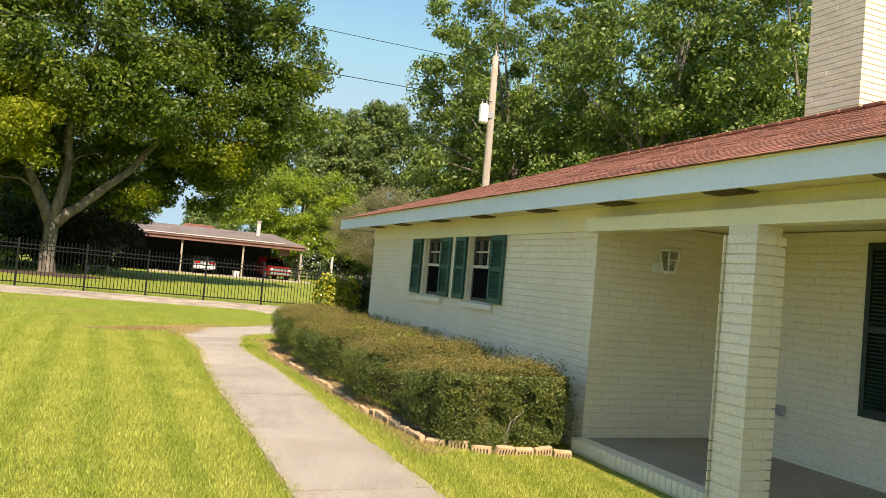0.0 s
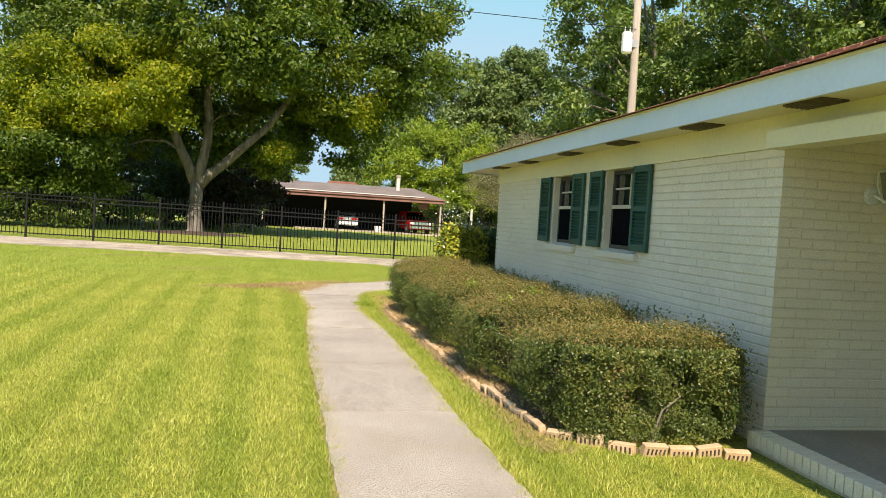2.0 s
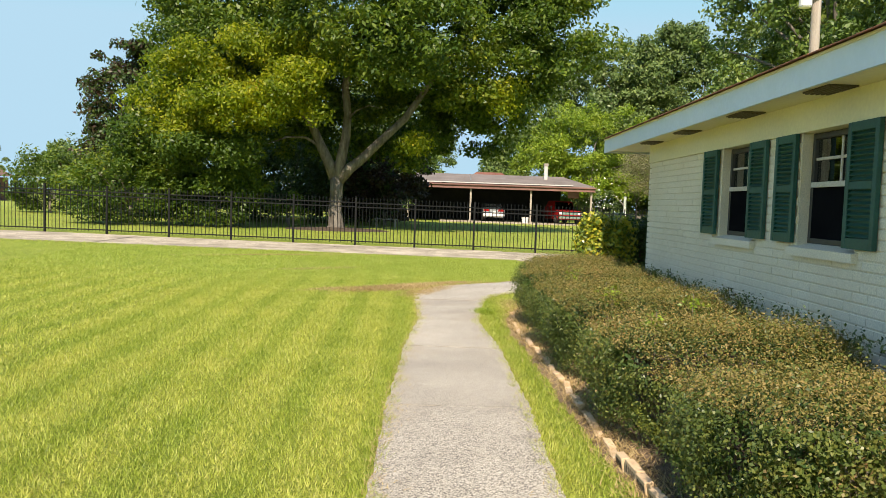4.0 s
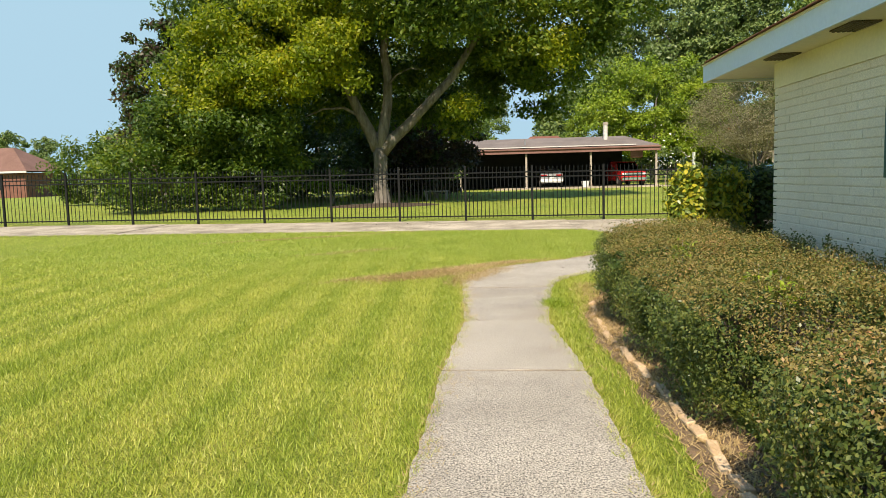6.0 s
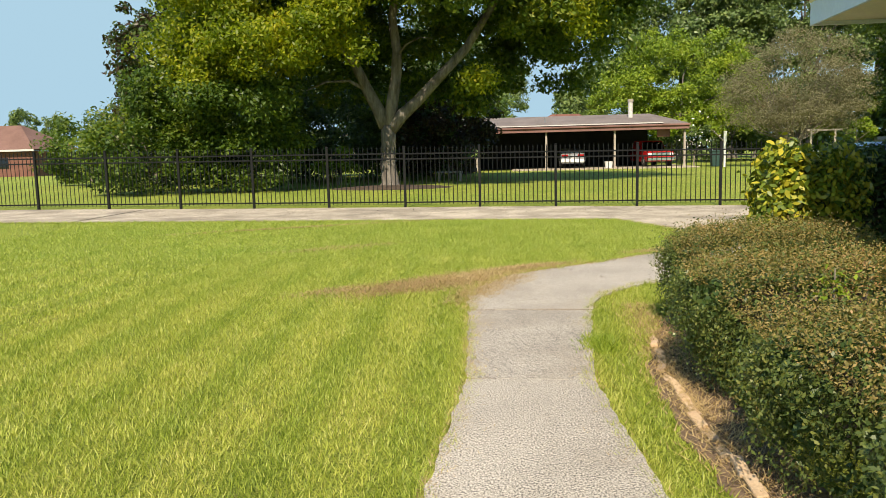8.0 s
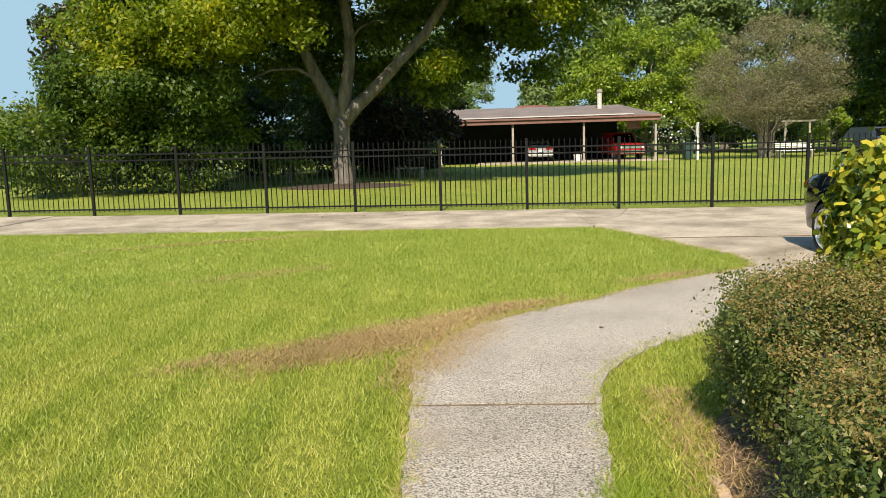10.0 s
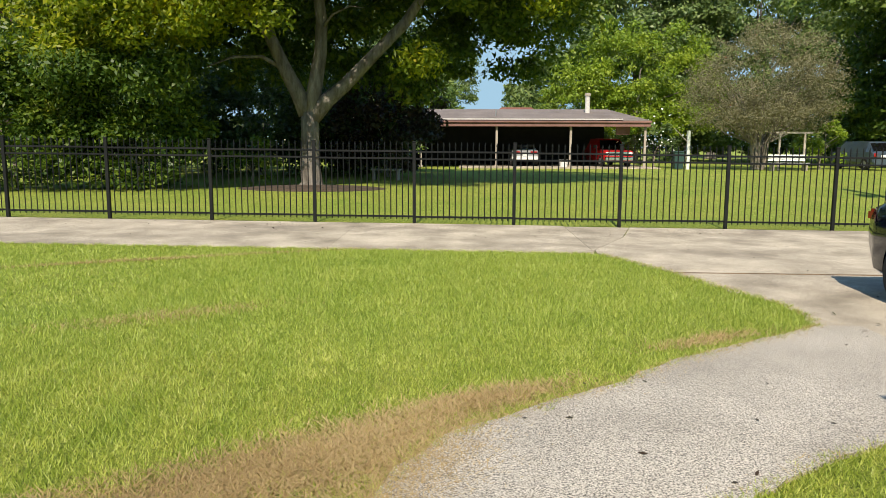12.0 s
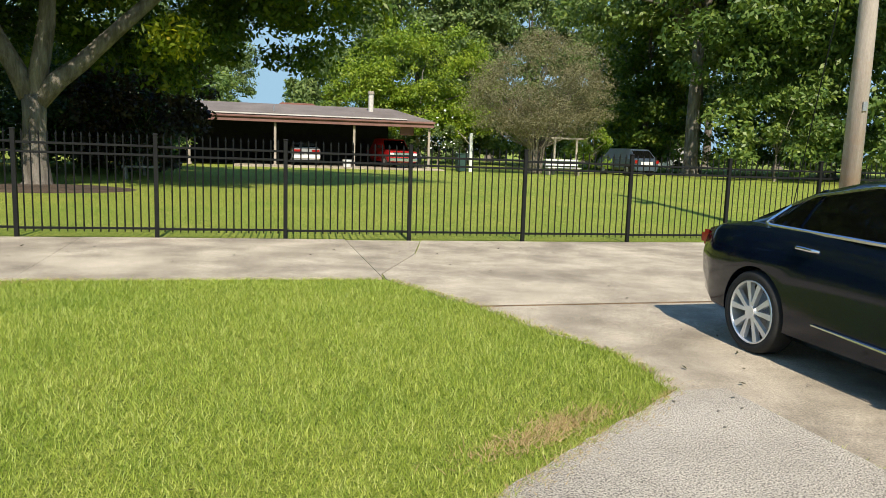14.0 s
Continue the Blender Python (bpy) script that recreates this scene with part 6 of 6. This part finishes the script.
r = np.random.default_rng(100)
for x0, x1, y0, y1, d, w, h in ((-3.0, 3.6, 3.0, 12, 5200, 0.0038, 0.034), (-3.5, 4.6, 12, 20.5, 5600, 0.0038, 0.036), (-3.0, 4.1, 20.5, 25.3, 4200, 0.004, 0.046), (-9.0, -3.0, 5, 16, 1700, 0.0055, 0.036), (-9.0, -3.0, 16, 25.3, 1500, 0.006, 0.038), (-15.0, -9.0, 12, 25.3, 450, 0.006, 0.03)):
    x, y = scatter(x0, x1, y0, y1, d, r)
    blades("grass_blades", x, y, h, w, M_BLADE, r, 0.9, "short mown lawn grass blades")
# longer fringe along the hard edges
fx, fy = [], []
for line, sgn in ((WALK_LEFT, -1), (WALK_RIGHT, 1), (BEND_LEFT, -1), (BEND_RIGHT, 1), (LAWN_EDGE, -1), ([(2.66, 25.1), (-6, 25.22), (-20, 25.25)], 1)):
    for (ax, ay), (bx, by) in zip(line, line[1:]):
        L = math.hypot(bx - ax, by - ay)
        n = int(L * 700)
        f = r.uniform(0, 1, n)
        nx, ny = (by - ay) / L, -(bx - ax) / L
        ragged = 0.05 * np.sin(f * L * 5.3 + ax) * np.sin(f * L * 13.7) + 0.03 * np.sin(f * L * 29.0)
        off = sgn * np.abs(r.normal(0.0, 0.05, n)) - sgn * (0.035 + ragged)
        fx.append(ax + (bx - ax) * f + nx * off)
        fy.append(ay + (by - ay) * f + ny * off)
fx, fy = np.concatenate(fx), np.concatenate(fy)
ok = (fy > 2.5) & ~((fx > 3.3) & (fy < 17))
blades("grass_fringe", fx[ok], fy[ok], 0.05, 0.0035, M_BLADE, r, 1.1, "longer grass overhanging the concrete edges")
# dry clippings at the bend and along the edges
pts = []
for cx, cy, rx, ry, n in ((0.25, 18.0, 0.55, 0.5, 5200), (-0.30, 17.55, 0.62, 0.5, 6200), (0.9, 18.75, 0.5, 0.28, 2600), (-1.2, 17.2, 0.4, 0.25, 500), (0.35, 17.0, 0.22, 0.5, 1300), (2.9, 20.35, 0.5, 0.22, 700), (0.6, 17.7, 0.35, 0.5, 2600), (0.45, 17.1, 0.2, 0.4, 900), (-3.2, 24.2, 2.2, 0.4, 1500), (-2.0, 21.0, 0.8, 0.4, 700)):
    q = r.normal(size=(n, 2)) * 0.55
    pts.append(np.stack([cx + q[:, 0] * rx + 0.35 * q[:, 1] * rx, cy + q[:, 1] * ry + 0.45 * q[:, 0] * rx], 1))
pts = np.concatenate(pts)
pts = np.concatenate([pts, pts + r.normal(0, 0.06, pts.shape)])
blades("dry_clippings", pts[:, 0], pts[:, 1], 0.03, 0.004, M_STRAW, r, 2.4, "straw-brown dry grass clippings at the bend", 0.014)
ex = np.interp(y := r.uniform(6.8, 16.4, 9000), [p[1] for p in EDGE_LINE[3:]], [p[0] for p in EDGE_LINE[3:]]) + r.normal(0.04, 0.10, 9000)
blades("dry_clippings", ex, y, 0.035, 0.004, M_STRAW, r, 2.4, "dead brown grass along the bed edging", 0.012)
tx, ty = [], []
for line, sgn, dense in ((WALK_LEFT[1:], 1, 260), (BEND_LEFT, 1, 420), (WALK_RIGHT[1:], -1, 70), (BEND_RIGHT, -1, 120), (LAWN_EDGE, 1, 200)):
    for (ax, ay), (bx, by) in zip(line, line[1:]):
        L = math.hypot(bx - ax, by - ay)
        n = int(L * dense)
        f = r.uniform(0, 1, n)
        spread = np.abs(r.normal(0.0, 0.07, n)) * (0.5 + 0.9 * np.abs(np.sin(f * L * 2.1 + ay)))
        off = sgn * (spread - 0.03)
        tx.append(ax + (bx - ax) * f + (by - ay) / L * off)
        ty.append(ay + (by - ay) * f - (bx - ax) / L * off)
blades("dry_clippings", np.concatenate(tx), np.concatenate(ty), 0.014, 0.003, M_STRAW, r, 3.5, "dead runners and thatch creeping over the concrete edge", 0.03)
# a creeping tuft where the walk narrows
q = r.normal(size=(800, 2))
blades("grass_tuft", 1.40 + 0.07 * q[:, 0], 14.85 + 0.14 * q[:, 1], 0.05, 0.004, M_LEAF_LIGHT, r, 1.3, "green runner tuft creeping onto the walk", 0.02)
# fallen leaves on the concrete
rr = random.Random(8)
lp = [(rr.uniform(-8, 6.0), rr.uniform(25.5, 28.6)) for _ in range(120)] + [(rr.uniform(3.6, 5.6), rr.uniform(18.5, 25.0)) for _ in range(40)] + [(rr.uniform(0.6, 3.0), rr.uniform(17.5, 20.0)) for _ in range(14)]
lv = leaves("fallen_leaves", np.array([(x, yy, float(gz(x, yy)) + 0.034) for x, yy in lp]), 0.05, 0.022, M_LEAF_BROWN, np.random.default_rng(3), up=np.tile([0, 0, 4.0], (len(lp), 1)))
tagged(new("fallen_leaves", lv), "scattered dry brown leaves on the concrete", "leaves", kind="stuff")

# ---- single bricks and shingles ----
for parent, me, m in piece_jobs:
    ob = new(me.name.split(".")[0], me)
    ob.parent = parent
    ob.matrix_basis = m
